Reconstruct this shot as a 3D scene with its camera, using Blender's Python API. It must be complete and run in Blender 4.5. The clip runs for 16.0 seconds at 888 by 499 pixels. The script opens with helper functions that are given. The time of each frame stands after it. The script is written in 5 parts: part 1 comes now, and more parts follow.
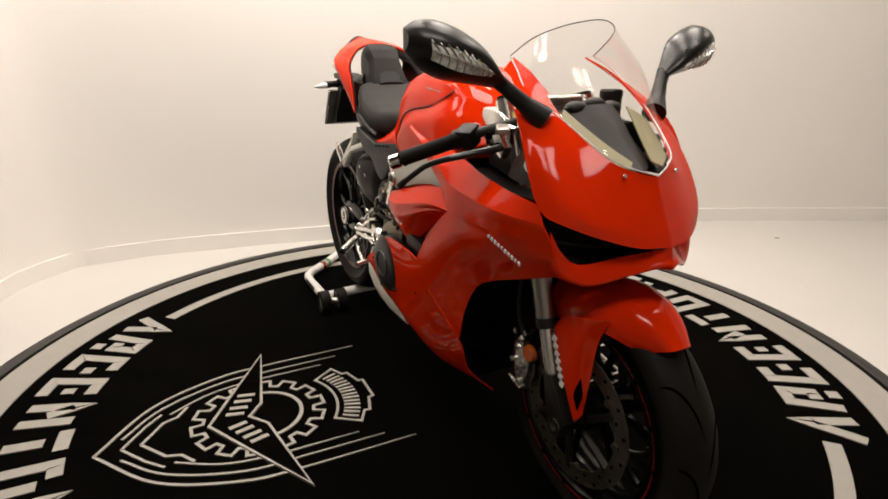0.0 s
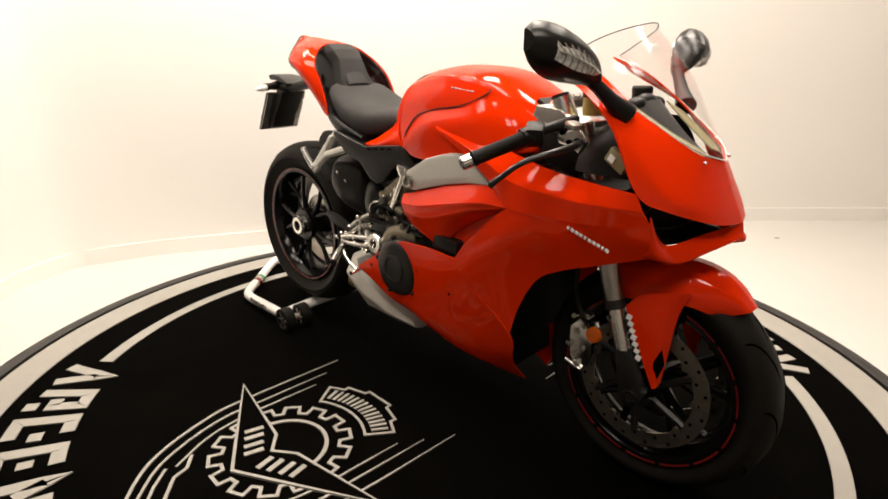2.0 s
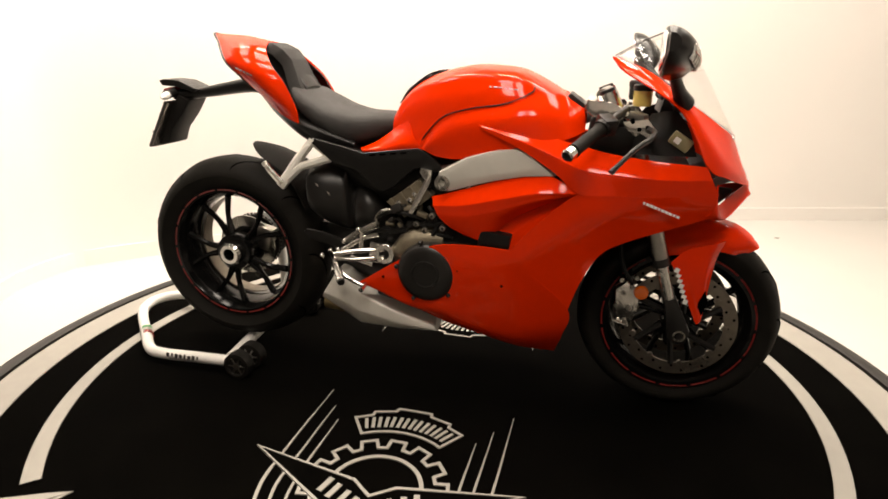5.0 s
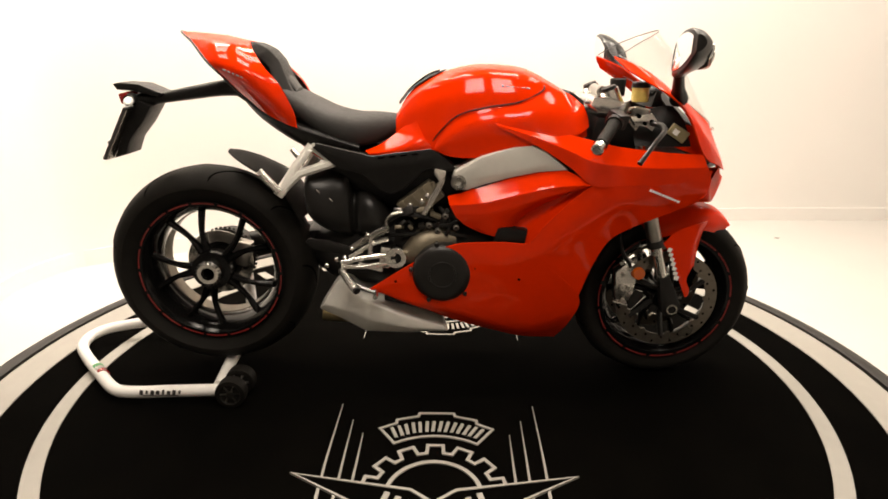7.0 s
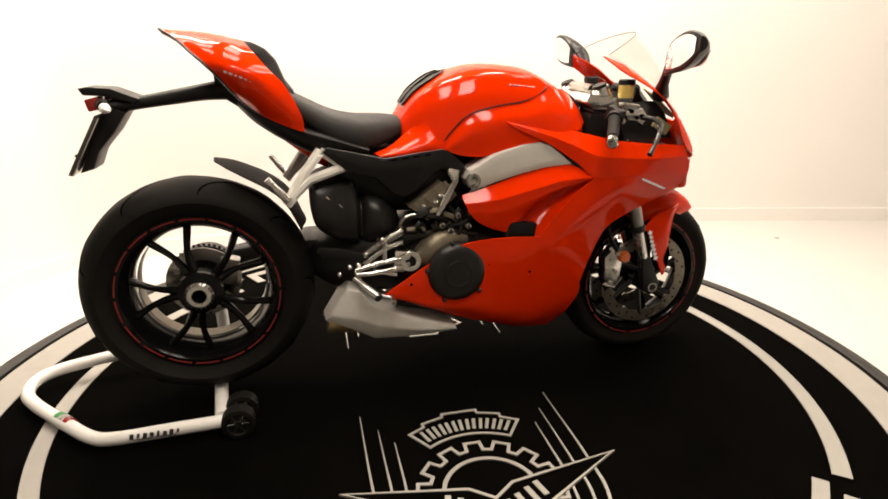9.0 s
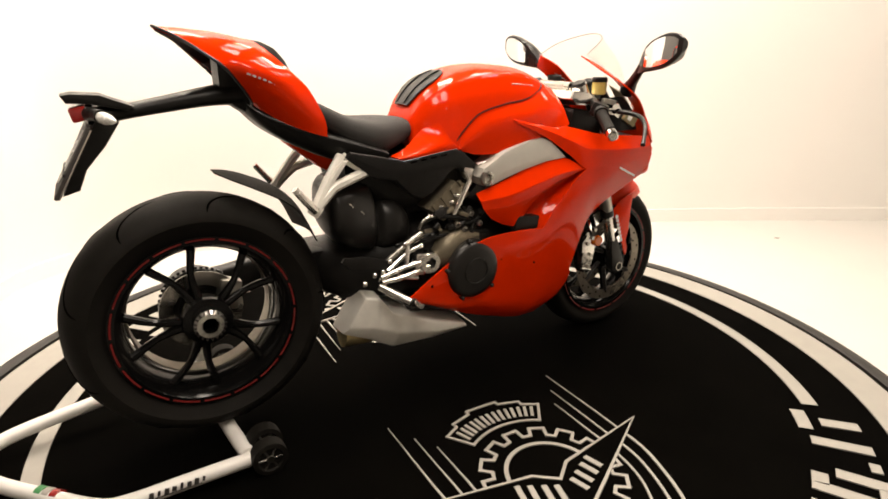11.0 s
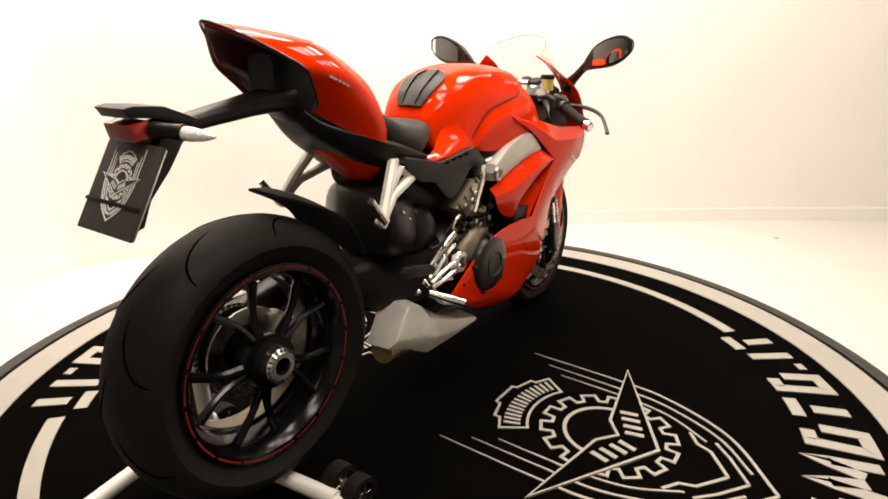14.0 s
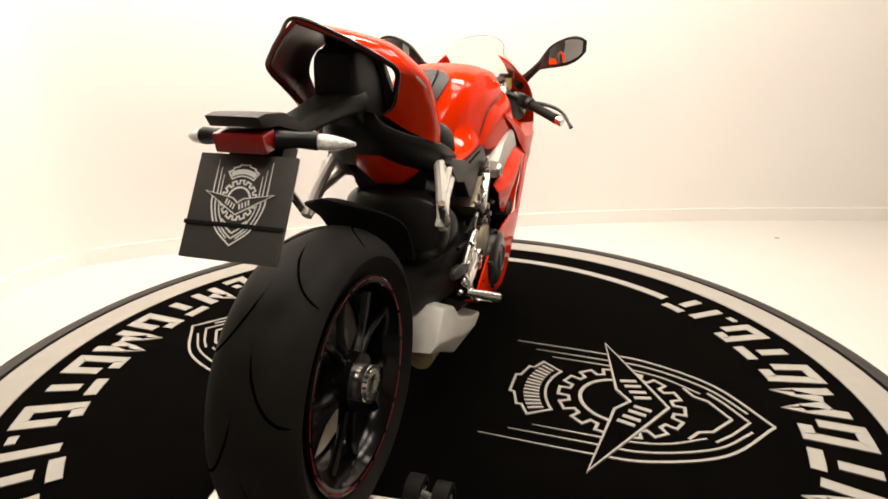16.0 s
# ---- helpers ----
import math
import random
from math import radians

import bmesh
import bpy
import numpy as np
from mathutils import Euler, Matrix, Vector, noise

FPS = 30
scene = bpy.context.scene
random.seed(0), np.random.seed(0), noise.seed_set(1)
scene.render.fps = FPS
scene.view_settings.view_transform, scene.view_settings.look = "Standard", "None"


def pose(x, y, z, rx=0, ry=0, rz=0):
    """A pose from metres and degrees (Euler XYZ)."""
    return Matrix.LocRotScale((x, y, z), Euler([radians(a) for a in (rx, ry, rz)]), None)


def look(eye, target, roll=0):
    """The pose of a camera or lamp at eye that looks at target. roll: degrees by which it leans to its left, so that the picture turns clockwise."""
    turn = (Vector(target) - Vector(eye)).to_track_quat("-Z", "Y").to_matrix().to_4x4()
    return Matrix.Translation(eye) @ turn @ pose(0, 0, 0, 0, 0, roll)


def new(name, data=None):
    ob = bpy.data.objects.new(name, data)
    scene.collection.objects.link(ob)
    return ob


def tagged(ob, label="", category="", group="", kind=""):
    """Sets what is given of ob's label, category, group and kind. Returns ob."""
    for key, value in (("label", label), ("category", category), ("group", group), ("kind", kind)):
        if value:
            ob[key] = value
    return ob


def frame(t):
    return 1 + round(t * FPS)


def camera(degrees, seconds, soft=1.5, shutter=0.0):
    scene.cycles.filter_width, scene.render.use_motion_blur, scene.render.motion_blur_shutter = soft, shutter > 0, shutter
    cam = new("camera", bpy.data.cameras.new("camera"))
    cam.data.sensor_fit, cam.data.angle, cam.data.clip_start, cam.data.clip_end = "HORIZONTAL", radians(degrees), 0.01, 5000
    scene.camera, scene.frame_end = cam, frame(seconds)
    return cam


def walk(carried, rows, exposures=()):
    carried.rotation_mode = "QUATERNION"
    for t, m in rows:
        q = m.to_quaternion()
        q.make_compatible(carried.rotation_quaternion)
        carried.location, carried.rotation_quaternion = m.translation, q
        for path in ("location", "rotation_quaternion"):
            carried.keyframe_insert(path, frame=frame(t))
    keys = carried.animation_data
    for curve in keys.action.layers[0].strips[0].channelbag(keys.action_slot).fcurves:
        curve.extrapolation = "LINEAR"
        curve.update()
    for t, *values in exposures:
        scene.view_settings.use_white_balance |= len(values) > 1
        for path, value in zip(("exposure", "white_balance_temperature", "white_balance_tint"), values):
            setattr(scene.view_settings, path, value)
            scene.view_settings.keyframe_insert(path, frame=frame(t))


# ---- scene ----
cam = camera(74.98, 16.0, soft=1.7)
EYE = pose(0.016, -1.783, 1.0535, 90 - 18.87, 0, 0) @ pose(0, 0, 0, 0, 0, 0.16)
EXPOSURES = [(0.0, -0.78, 6520, 10), (0.6, -0.65, 6550, 10), (1.2, -0.44, 6620, 10), (2.0, -0.33, 6720, 10), (3.5, -0.14, 6850, 10), (12.0, -0.03, 6850, 10), (14.0, -0.12, 6800, 10), (16.0, -0.25, 6700, 10)]
walk(cam, [(0.0, EYE), (16.0, EYE)], EXPOSURES)

# the turntable's angle, degrees, by seconds
TURNS = [(0.0, 0.0), (0.5, 4.12), (1.0, 9.0), (1.5, 13.95), (2.0, 17.56), (2.5, 21.37), (3.0, 27.3), (3.5, 32.13), (4.0, 36.82),
         (6.3, 60.25), (6.5, 61.25), (7.0, 62.56), (7.5, 65.91), (8.0, 71.8), (8.5, 75.12), (9.0, 76.77), (11.3, 96.56), (11.5, 98.61),
         (12.0, 103.42), (12.5, 106.17), (13.0, 110.92), (13.5, 115.62), (14.0, 117.88), (14.5, 121.91), (15.0, 128.19), (15.5, 131.54), (16.0, 135.19)]
HEADING = -63.43
ON_DISC = pose(0, 0.026, 0, 0, 0, 1.33)

# ---- light ----
world = bpy.data.worlds.new("world")
scene.world = world
world.use_nodes = True
world.node_tree.nodes["Background"].inputs[0].default_value = (1.0, 0.93, 0.84, 1)
world.node_tree.nodes["Background"].inputs[1].default_value = 0.02
WARM = (1.0, 0.90, 0.803)


def soft_box(x, y, z, sx, sy, watts, target):
    lamp = bpy.data.lights.new("soft_box_lamp", "AREA")
    lamp.shape, lamp.size, lamp.size_y, lamp.energy, lamp.color = "RECTANGLE", sx, sy, watts, WARM
    ob = new("soft_box_lamp", lamp)
    ob.matrix_world = look((x, y, z), target)
    return ob


for by, row in ((1.0, (27, 30, 29, 20)), (0.35, (12, 14, 14, 11)), (-0.3, (12, 17, 17, 13))):
    for bx, watts in zip((-1.35, -0.45, 0.45, 1.35), row):
        soft_box(bx, by, 2.78, 0.5, 0.42, watts, (bx, by + 0.02, 0))
for bx in (-0.32, 0.32):
    soft_box(bx, -1.75, 2.65, 0.42, 0.6, 17, (bx * 0.5, 0.1, 0.6))
soft_box(2.6, 1.2, 2.78, 0.7, 0.5, 16, (2.6, 1.3, 0))


# ---- materials ----
def material(name, colour, rough=0.5, metal=0.0, var=0.12, scale=30.0, bump=0.0, coat=0.0, spec=0.5, wear=0.0, bumpscale=None, coat_rough=0.05, coat_ior=1.5):
    m = bpy.data.materials.new(name)
    m.use_nodes = True
    nt = m.node_tree
    b = nt.nodes["Principled BSDF"]
    tc = nt.nodes.new("ShaderNodeTexCoord")
    n1 = nt.nodes.new("ShaderNodeTexNoise")
    n1.inputs["Scale"].default_value, n1.inputs["Detail"].default_value = scale, 6
    n2 = nt.nodes.new("ShaderNodeTexNoise")
    n2.inputs["Scale"].default_value, n2.inputs["Detail"].default_value = scale / 9, 3
    nt.links.new(tc.outputs["Object"], n1.inputs["Vector"])
    nt.links.new(tc.outputs["Object"], n2.inputs["Vector"])
    add = nt.nodes.new("ShaderNodeMath")
    add.operation = "ADD"
    nt.links.new(n1.outputs["Fac"], add.inputs[0])
    nt.links.new(n2.outputs["Fac"], add.inputs[1])
    ramp = nt.nodes.new("ShaderNodeMapRange")
    ramp.inputs["From Min"].default_value, ramp.inputs["From Max"].default_value = 0.6, 1.4
    ramp.inputs["To Min"].default_value, ramp.inputs["To Max"].default_value = 1 - var, 1 + var
    nt.links.new(add.outputs[0], ramp.inputs["Value"])
    mix = nt.nodes.new("ShaderNodeVectorMath")
    mix.operation = "SCALE"
    mix.inputs[0].default_value = colour
    nt.links.new(ramp.outputs[0], mix.inputs["Scale"])
    nt.links.new(mix.outputs[0], b.inputs["Base Color"])
    rr = nt.nodes.new("ShaderNodeMapRange")
    rr.inputs["From Min"].default_value, rr.inputs["From Max"].default_value = 0.3, 0.7
    rr.inputs["To Min"].default_value, rr.inputs["To Max"].default_value = max(0.02, rough * 0.85 - wear), min(1, rough * 1.15 + wear)
    nt.links.new(n2.outputs["Fac"], rr.inputs["Value"])
    nt.links.new(rr.outputs[0], b.inputs["Roughness"])
    b.inputs["Metallic"].default_value = metal
    b.inputs["Specular IOR Level"].default_value = spec
    b.inputs["Coat Weight"].default_value = coat
    b.inputs["Coat Roughness"].default_value = coat_rough
    b.inputs["Coat IOR"].default_value = coat_ior
    if bump:
        bp = nt.nodes.new("ShaderNodeBump")
        bp.inputs["Strength"].default_value, bp.inputs["Distance"].default_value = bump, 0.002
        nb = nt.nodes.new("ShaderNodeTexNoise")
        nb.inputs["Scale"].default_value, nb.inputs["Detail"].default_value = bumpscale or scale * 6, 4
        nt.links.new(tc.outputs["Object"], nb.inputs["Vector"])
        nt.links.new(nb.outputs["Fac"], bp.inputs["Height"])
        nt.links.new(bp.outputs[0], b.inputs["Normal"])
    return m


def glass(name, colour, rough=0.02):
    """Thin clear plastic: a see-through sheet with gloss."""
    m = bpy.data.materials.new(name)
    m.use_nodes = True
    nt = m.node_tree
    nt.nodes.remove(nt.nodes["Principled BSDF"])
    out = nt.nodes["Material Output"]
    tr = nt.nodes.new("ShaderNodeBsdfTransparent")
    tr.inputs[0].default_value = (*colour, 1)
    gl = nt.nodes.new("ShaderNodeBsdfGlossy")
    gl.inputs["Roughness"].default_value = rough
    lw = nt.nodes.new("ShaderNodeLayerWeight")
    lw.inputs["Blend"].default_value = 0.18
    fr = nt.nodes.new("ShaderNodeMapRange")
    fr.inputs["To Min"].default_value, fr.inputs["To Max"].default_value = 0.02, 0.22
    nt.links.new(lw.outputs["Facing"], fr.inputs["Value"])
    mx = nt.nodes.new("ShaderNodeMixShader")
    nt.links.new(fr.outputs[0], mx.inputs[0])
    nt.links.new(tr.outputs[0], mx.inputs[1])
    nt.links.new(gl.outputs[0], mx.inputs[2])
    nt.links.new(mx.outputs[0], out.inputs["Surface"])
    return m


RED = material("red_lacquer", (0.72, 0.027, 0.0015), 0.4, var=0.04, scale=60, coat=0.55, spec=0.0, coat_rough=0.05, coat_ior=1.42)
RED_SHADED = material("red_shaded", (0.028, 0.003, 0.002), 0.3, var=0.06, scale=60)
BLACK = material("black_plastic", (0.0085, 0.0078, 0.007), 0.4, var=0.25, scale=50, bump=0.15, bumpscale=900, spec=0.22)
BLACK_GLOSS = material("black_gloss", (0.012, 0.011, 0.010), 0.32, var=0.2, scale=40, spec=0.35)
SATIN = material("satin_black_metal", (0.016, 0.0145, 0.013), 0.4, metal=0.1, spec=0.35, var=0.3, scale=25, bump=0.1, wear=0.05)
RUBBER = material("tyre_rubber", (0.0080, 0.0068, 0.0052), 0.68, var=0.4, scale=22, bump=0.25, bumpscale=400, wear=0.08, spec=0.16)
GROOVE = material("tyre_groove", (0.001, 0.001, 0.001), 0.95, var=0.1, spec=0.0)
SEAT = material("seat_cloth", (0.020, 0.0185, 0.017), 0.8, var=0.2, scale=60, bump=0.5, bumpscale=1400)
GREY = material("grey_frame_paint", (0.50, 0.48, 0.43), 0.42, metal=0.15, var=0.06, scale=40, bump=0.08, bumpscale=700)
STEEL = material("brushed_steel", (0.40, 0.385, 0.35), 0.28, metal=1.0, var=0.12, scale=50, bump=0.06, wear=0.06)
ALU = material("machined_aluminium", (0.74, 0.72, 0.68), 0.22, metal=1.0, var=0.1, scale=70, wear=0.05)
CAST = material("cast_magnesium", (0.20, 0.17, 0.12), 0.4, metal=0.6, var=0.25, scale=60, bump=0.4, bumpscale=500)
EXHAUST = material("bead_blasted_steel", (0.72, 0.70, 0.64), 0.45, metal=0.2, var=0.1, scale=35, bump=0.1)
GOLD = material("heat_tinted_steel", (0.45, 0.36, 0.18), 0.35, metal=0.8, var=0.2, scale=50)
WHITE = material("white_vinyl", (0.345, 0.327, 0.29), 0.5, var=0.06, scale=18, bump=0.03)
WHITE_TUBE = material("white_powder_coat", (0.80, 0.78, 0.74), 0.35, var=0.04, scale=50, coat=0.3)
MAT = material("black_carpet_mat", (0.0014, 0.0012, 0.0009), 0.95, var=0.6, scale=7, bump=0.3, bumpscale=700, spec=0.015)
RIM_BLACK = material("rim_black", (0.004, 0.0038, 0.0036), 0.16, var=0.2, scale=40, spec=0.22)
KHAKI = material("khaki_inner_panel", (0.26, 0.23, 0.12), 0.5, var=0.1, scale=40)
AMBER = material("amber_reflector", (0.50, 0.09, 0.006), 0.2, var=0.1, scale=200, coat=0.6)
FLUID = material("brake_fluid_plastic", (0.62, 0.46, 0.12), 0.3, var=0.12, scale=80, coat=0.4)
LENS = material("indicator_lens", (0.74, 0.73, 0.69), 0.1, var=0.55, scale=160, coat=0.6, bump=0.8, bumpscale=220)
LAMP_RED = material("red_lamp_lens", (0.28, 0.012, 0.01), 0.15, var=0.15, scale=120, coat=0.6)
MIRROR = material("mirror_glass", (0.86, 0.86, 0.86), 0.03, metal=1.0, var=0.01)
WALL = material("white_wall_paint", (0.80, 0.775, 0.735), 0.6, var=0.025, scale=1.6, bump=0.04, bumpscale=90)
FLOOR = material("white_resin_floor", (0.63, 0.61, 0.572), 0.38, var=0.03, scale=2.5, bump=0.02, bumpscale=60)
EDGE = material("rubber_edge", (0.02, 0.018, 0.016), 0.45, var=0.35, scale=14, bump=0.1)
TAPE = material("worn_silver_tape", (0.5, 0.47, 0.42), 0.5, var=0.4, scale=60)
DIRT = material("floor_scuff", (0.18, 0.16, 0.13), 0.7, var=0.3, scale=90)
# for surfaces out of view, dark to keep bounce light down
CLOSING = material("unseen_dark_grey", (0.12, 0.11, 0.10), 0.7, var=0.08, scale=2)
PLATE = material("matt_black_card", (0.045, 0.041, 0.037), 0.55, var=0.12, scale=40)
SCREEN = glass("clear_screen", (0.996, 0.995, 0.992), 0.02)
DISC_STEEL = material("dark_disc_steel", (0.20, 0.175, 0.14), 0.32, metal=0.8, var=0.25, scale=60, bump=0.1)
SMOKE = material("smoked_grey_plastic", (0.035, 0.033, 0.032), 0.5, var=0.15, scale=40)
PLATE_WHITE = material("white_print", (0.86, 0.85, 0.81), 0.5, var=0.04)
SOUTH = material("white_back_wall_paint", (0.74, 0.71, 0.67), 0.7, var=0.05, scale=2)
# near black: deep shade behind the front wheel put into the colour
RADIATOR_SHADE = material("radiator_shade", (0.003, 0.003, 0.003), 0.9, var=0.2, spec=0.05)
STRIPE = material("dark_red_rim_tape", (0.17, 0.006, 0.005), 0.35, var=0.35, scale=120)
GREEN = material("green_tape", (0.05, 0.25, 0.08), 0.5)


# ---- shapes ----
def mirrored(points):
    return [(x, -y, z) for x, y, z in points]


def spline(pts, n, closed=False):
    """Points evenly in parameter along a smooth curve through pts."""
    P = np.array(pts, float)
    k = len(P)
    out = []
    spans = k if closed else k - 1
    for i in range(n if closed else n + 1):
        u = i * spans / n
        j = min(int(u), spans - 1)
        f = u - j
        g = (lambda q: P[q % k]) if closed else (lambda q: P[min(max(q, 0), k - 1)])
        a, b, c, d = g(j - 1), g(j), g(j + 1), g(j + 2)
        if not closed and j == 0:
            a = 2 * b - c
        if not closed and j == spans - 1:
            d = 2 * c - b
        out.append(0.5 * (2 * b + (c - a) * f + (2 * a - 5 * b + 4 * c - d) * f * f + (3 * b - a - 3 * c + d) * f ** 3))
    return np.array(out)


def add_grid(bm, G, wrap_u=False, wrap_v=False):
    nu, nv = len(G), len(G[0])
    V = [[bm.verts.new(p) for p in row] for row in G]
    for i in range(nu if wrap_u else nu - 1):
        for j in range(nv if wrap_v else nv - 1):
            bm.faces.new((V[i][j], V[(i + 1) % nu][j], V[(i + 1) % nu][(j + 1) % nv], V[i][(j + 1) % nv]))
    return V


def sheet(rows, nu=24, nv=24, thick=0.004, both=False, inward=(0, 0, 0)):
    """A smooth panel with thickness through a net of points; both: with its mirror image, welded along the middle."""
    bm = bmesh.new()
    for side in ((1, -1) if both else (1,)):
        net = [[(x, y * side, z) for x, y, z in r] for r in rows]
        across = np.array([spline(r, nv) for r in net])
        G = np.array([spline(across[:, j], nu) for j in range(nv + 1)]).transpose(1, 0, 2)
        add_grid(bm, G)
    bmesh.ops.remove_doubles(bm, verts=bm.verts, dist=0.0004)
    bmesh.ops.recalc_face_normals(bm, faces=bm.faces)
    c = Vector(inward)
    s = sum((f.normal.dot(f.calc_center_median() - c) * f.calc_area() for f in bm.faces))
    if s < 0:
        bmesh.ops.reverse_faces(bm, faces=bm.faces)
    if thick:
        bm.normal_update()
        faces = bm.faces[:]
        edge = [e for e in bm.edges if e.is_boundary]
        inner = {v: bm.verts.new(v.co - v.normal * thick) for v in bm.verts[:]}
        for f in faces:
            bm.faces.new([inner[v] for v in reversed(f.verts)])
        for e in edge:
            f = e.link_faces[0]
            a, b = e.verts
            vs = list(f.verts)
            if vs[(vs.index(a) + 1) % len(vs)] != b:
                a, b = b, a
            bm.faces.new((b, a, inner[a], inner[b]))
    return bm


def creased(rows, i):
    """The rows with a tight fold along row i."""
    def mix(a, b, f):
        return [tuple(p + (q - p) * f for p, q in zip(u, v)) for u, v in zip(a, b)]
    return rows[:i] + [mix(rows[i - 1], rows[i], 0.5), mix(rows[i - 1], rows[i], 0.93), mix(rows[i], rows[i + 1], 0.07), mix(rows[i], rows[i + 1], 0.5)] + rows[i + 1:]


def loft(rings, n=28, m=20, bm=None):
    """A closed body through rings of points, smoothed round and along, with capped ends."""
    bm = bm or bmesh.new()
    R = np.array([spline(r, n, True) for r in rings])
    G = np.array([spline(R[:, j], m) for j in range(n)]).transpose(1, 0, 2)
    V = add_grid(bm, G, wrap_v=True)
    for row in (V[0], V[-1]):
        c = bm.verts.new(sum((v.co for v in row), Vector()) / n)
        for j in range(n):
            bm.faces.new((row[j], row[(j + 1) % n], c))
    bmesh.ops.recalc_face_normals(bm, faces=bm.faces)
    return bm


def ring_yz(x, top, bottom, half, power=2.6, n=12, cy=0.0, shear=0.0):
    """A rounded section across the bike at x."""
    pts = []
    for i in range(n):
        a = 2 * math.pi * i / n
        c, s = math.cos(a), math.sin(a)
        yy = half * abs(c) ** (2 / power) * (1 if c >= 0 else -1)
        zz = abs(s) ** (2 / power) * (1 if s >= 0 else -1)
        z = (top + bottom) / 2 + zz * (top - bottom) / 2
        pts.append((x + shear * (z - (top + bottom) / 2), cy + yy, z))
    return pts


def tube(pts, radius, n=10, steps=None, bm=None, smooth=True):
    """A round bar along a curve; radius: one number or one for each point."""
    bm = bm or bmesh.new()
    k = len(pts)
    steps = steps or max(2, (k - 1) * 6 if k > 2 else 1)
    P = spline(pts, steps) if smooth and k > 2 else np.array(pts, float)
    rad = radius if isinstance(radius, (list, tuple)) else [radius] * k
    rr = np.interp(np.linspace(0, 1, len(P)), np.linspace(0, 1, k), rad)
    T = np.gradient(P, axis=0)
    up = Vector((0.123, 0.456, 0.881))
    rings = []
    for p, t, r in zip(P, T, rr):
        t = Vector(t).normalized()
        a = t.cross(up).normalized()
        b = t.cross(a)
        up = a.cross(t)
        rings.append([Vector(p) + float(r) * (a * math.cos(q) + b * math.sin(q)) for q in (2 * math.pi * i / n for i in range(n))])
    V = add_grid(bm, rings, wrap_v=True)
    bm.faces.new(V[0][::-1])
    bm.faces.new(V[-1])
    bmesh.ops.recalc_face_normals(bm, faces=bm.faces)
    return bm


def lathe(profile, centre=(0, 0, 0), n=72, axis="y", closed=True, bm=None):
    """A turned body: profile of (radius, height along the axis)."""
    bm = bm or bmesh.new()
    rings = []
    for i in range(n):
        a = 2 * math.pi * i / n
        c, s = math.cos(a), math.sin(a)
        row = []
        for r, h in profile:
            p = (r * c, h, r * s) if axis == "y" else (r * c, r * s, h) if axis == "z" else (h, r * c, r * s)
            row.append(Vector(p) + Vector(centre))
        rings.append(row)
    add_grid(bm, rings, wrap_u=True, wrap_v=closed)
    bmesh.ops.remove_doubles(bm, verts=bm.verts, dist=0.00005)
    bmesh.ops.recalc_face_normals(bm, faces=bm.faces)
    return bm


def prism(outline, y0, y1, bevel=0.006, taper=0.0, bm=None):
    """A plate of the outline (x, z) between y0 and y1, with rounded edges."""
    bm = bm or bmesh.new()
    cx = sum(p[0] for p in outline) / len(outline)
    cz = sum(p[1] for p in outline) / len(outline)
    a = [bm.verts.new((x, y0, z)) for x, z in outline]
    b = [bm.verts.new((cx + (x - cx) * (1 - taper), y1, cz + (z - cz) * (1 - taper))) for x, z in outline]
    n = len(outline)
    fs = [bm.faces.new(a), bm.faces.new(b[::-1])]
    for i in range(n):
        fs.append(bm.faces.new((a[i], b[i], b[(i + 1) % n], a[(i + 1) % n])))
    bmesh.ops.recalc_face_normals(bm, faces=fs)
    if bevel:
        es = list({e for f in fs[:2] for e in f.edges})
        bmesh.ops.bevel(bm, geom=es, offset=bevel, segments=2, profile=0.6, affect="EDGES", clamp_overlap=True)
    return bm


def block(centre, size, turn=(0, 0, 0), bevel=0.004, bm=None):
    bm = bm or bmesh.new()
    r = bmesh.ops.create_cube(bm, size=1.0, matrix=pose(*centre, *turn) @ Matrix.Diagonal((*size, 1)))
    if bevel:
        es = list({e for v in r["verts"] for e in v.link_edges})
        bmesh.ops.bevel(bm, geom=es, offset=bevel, segments=2, profile=0.6, affect="EDGES", clamp_overlap=True)
    return bm


def egg(centre, radii, turn=(0, 0, 0), bm=None, n=20):
    bm = bm or bmesh.new()
    bmesh.ops.create_uvsphere(bm, u_segments=n, v_segments=n // 2 + 2, radius=1.0, matrix=pose(*centre, *turn) @ Matrix.Diagonal((*radii, 1)))
    return bm


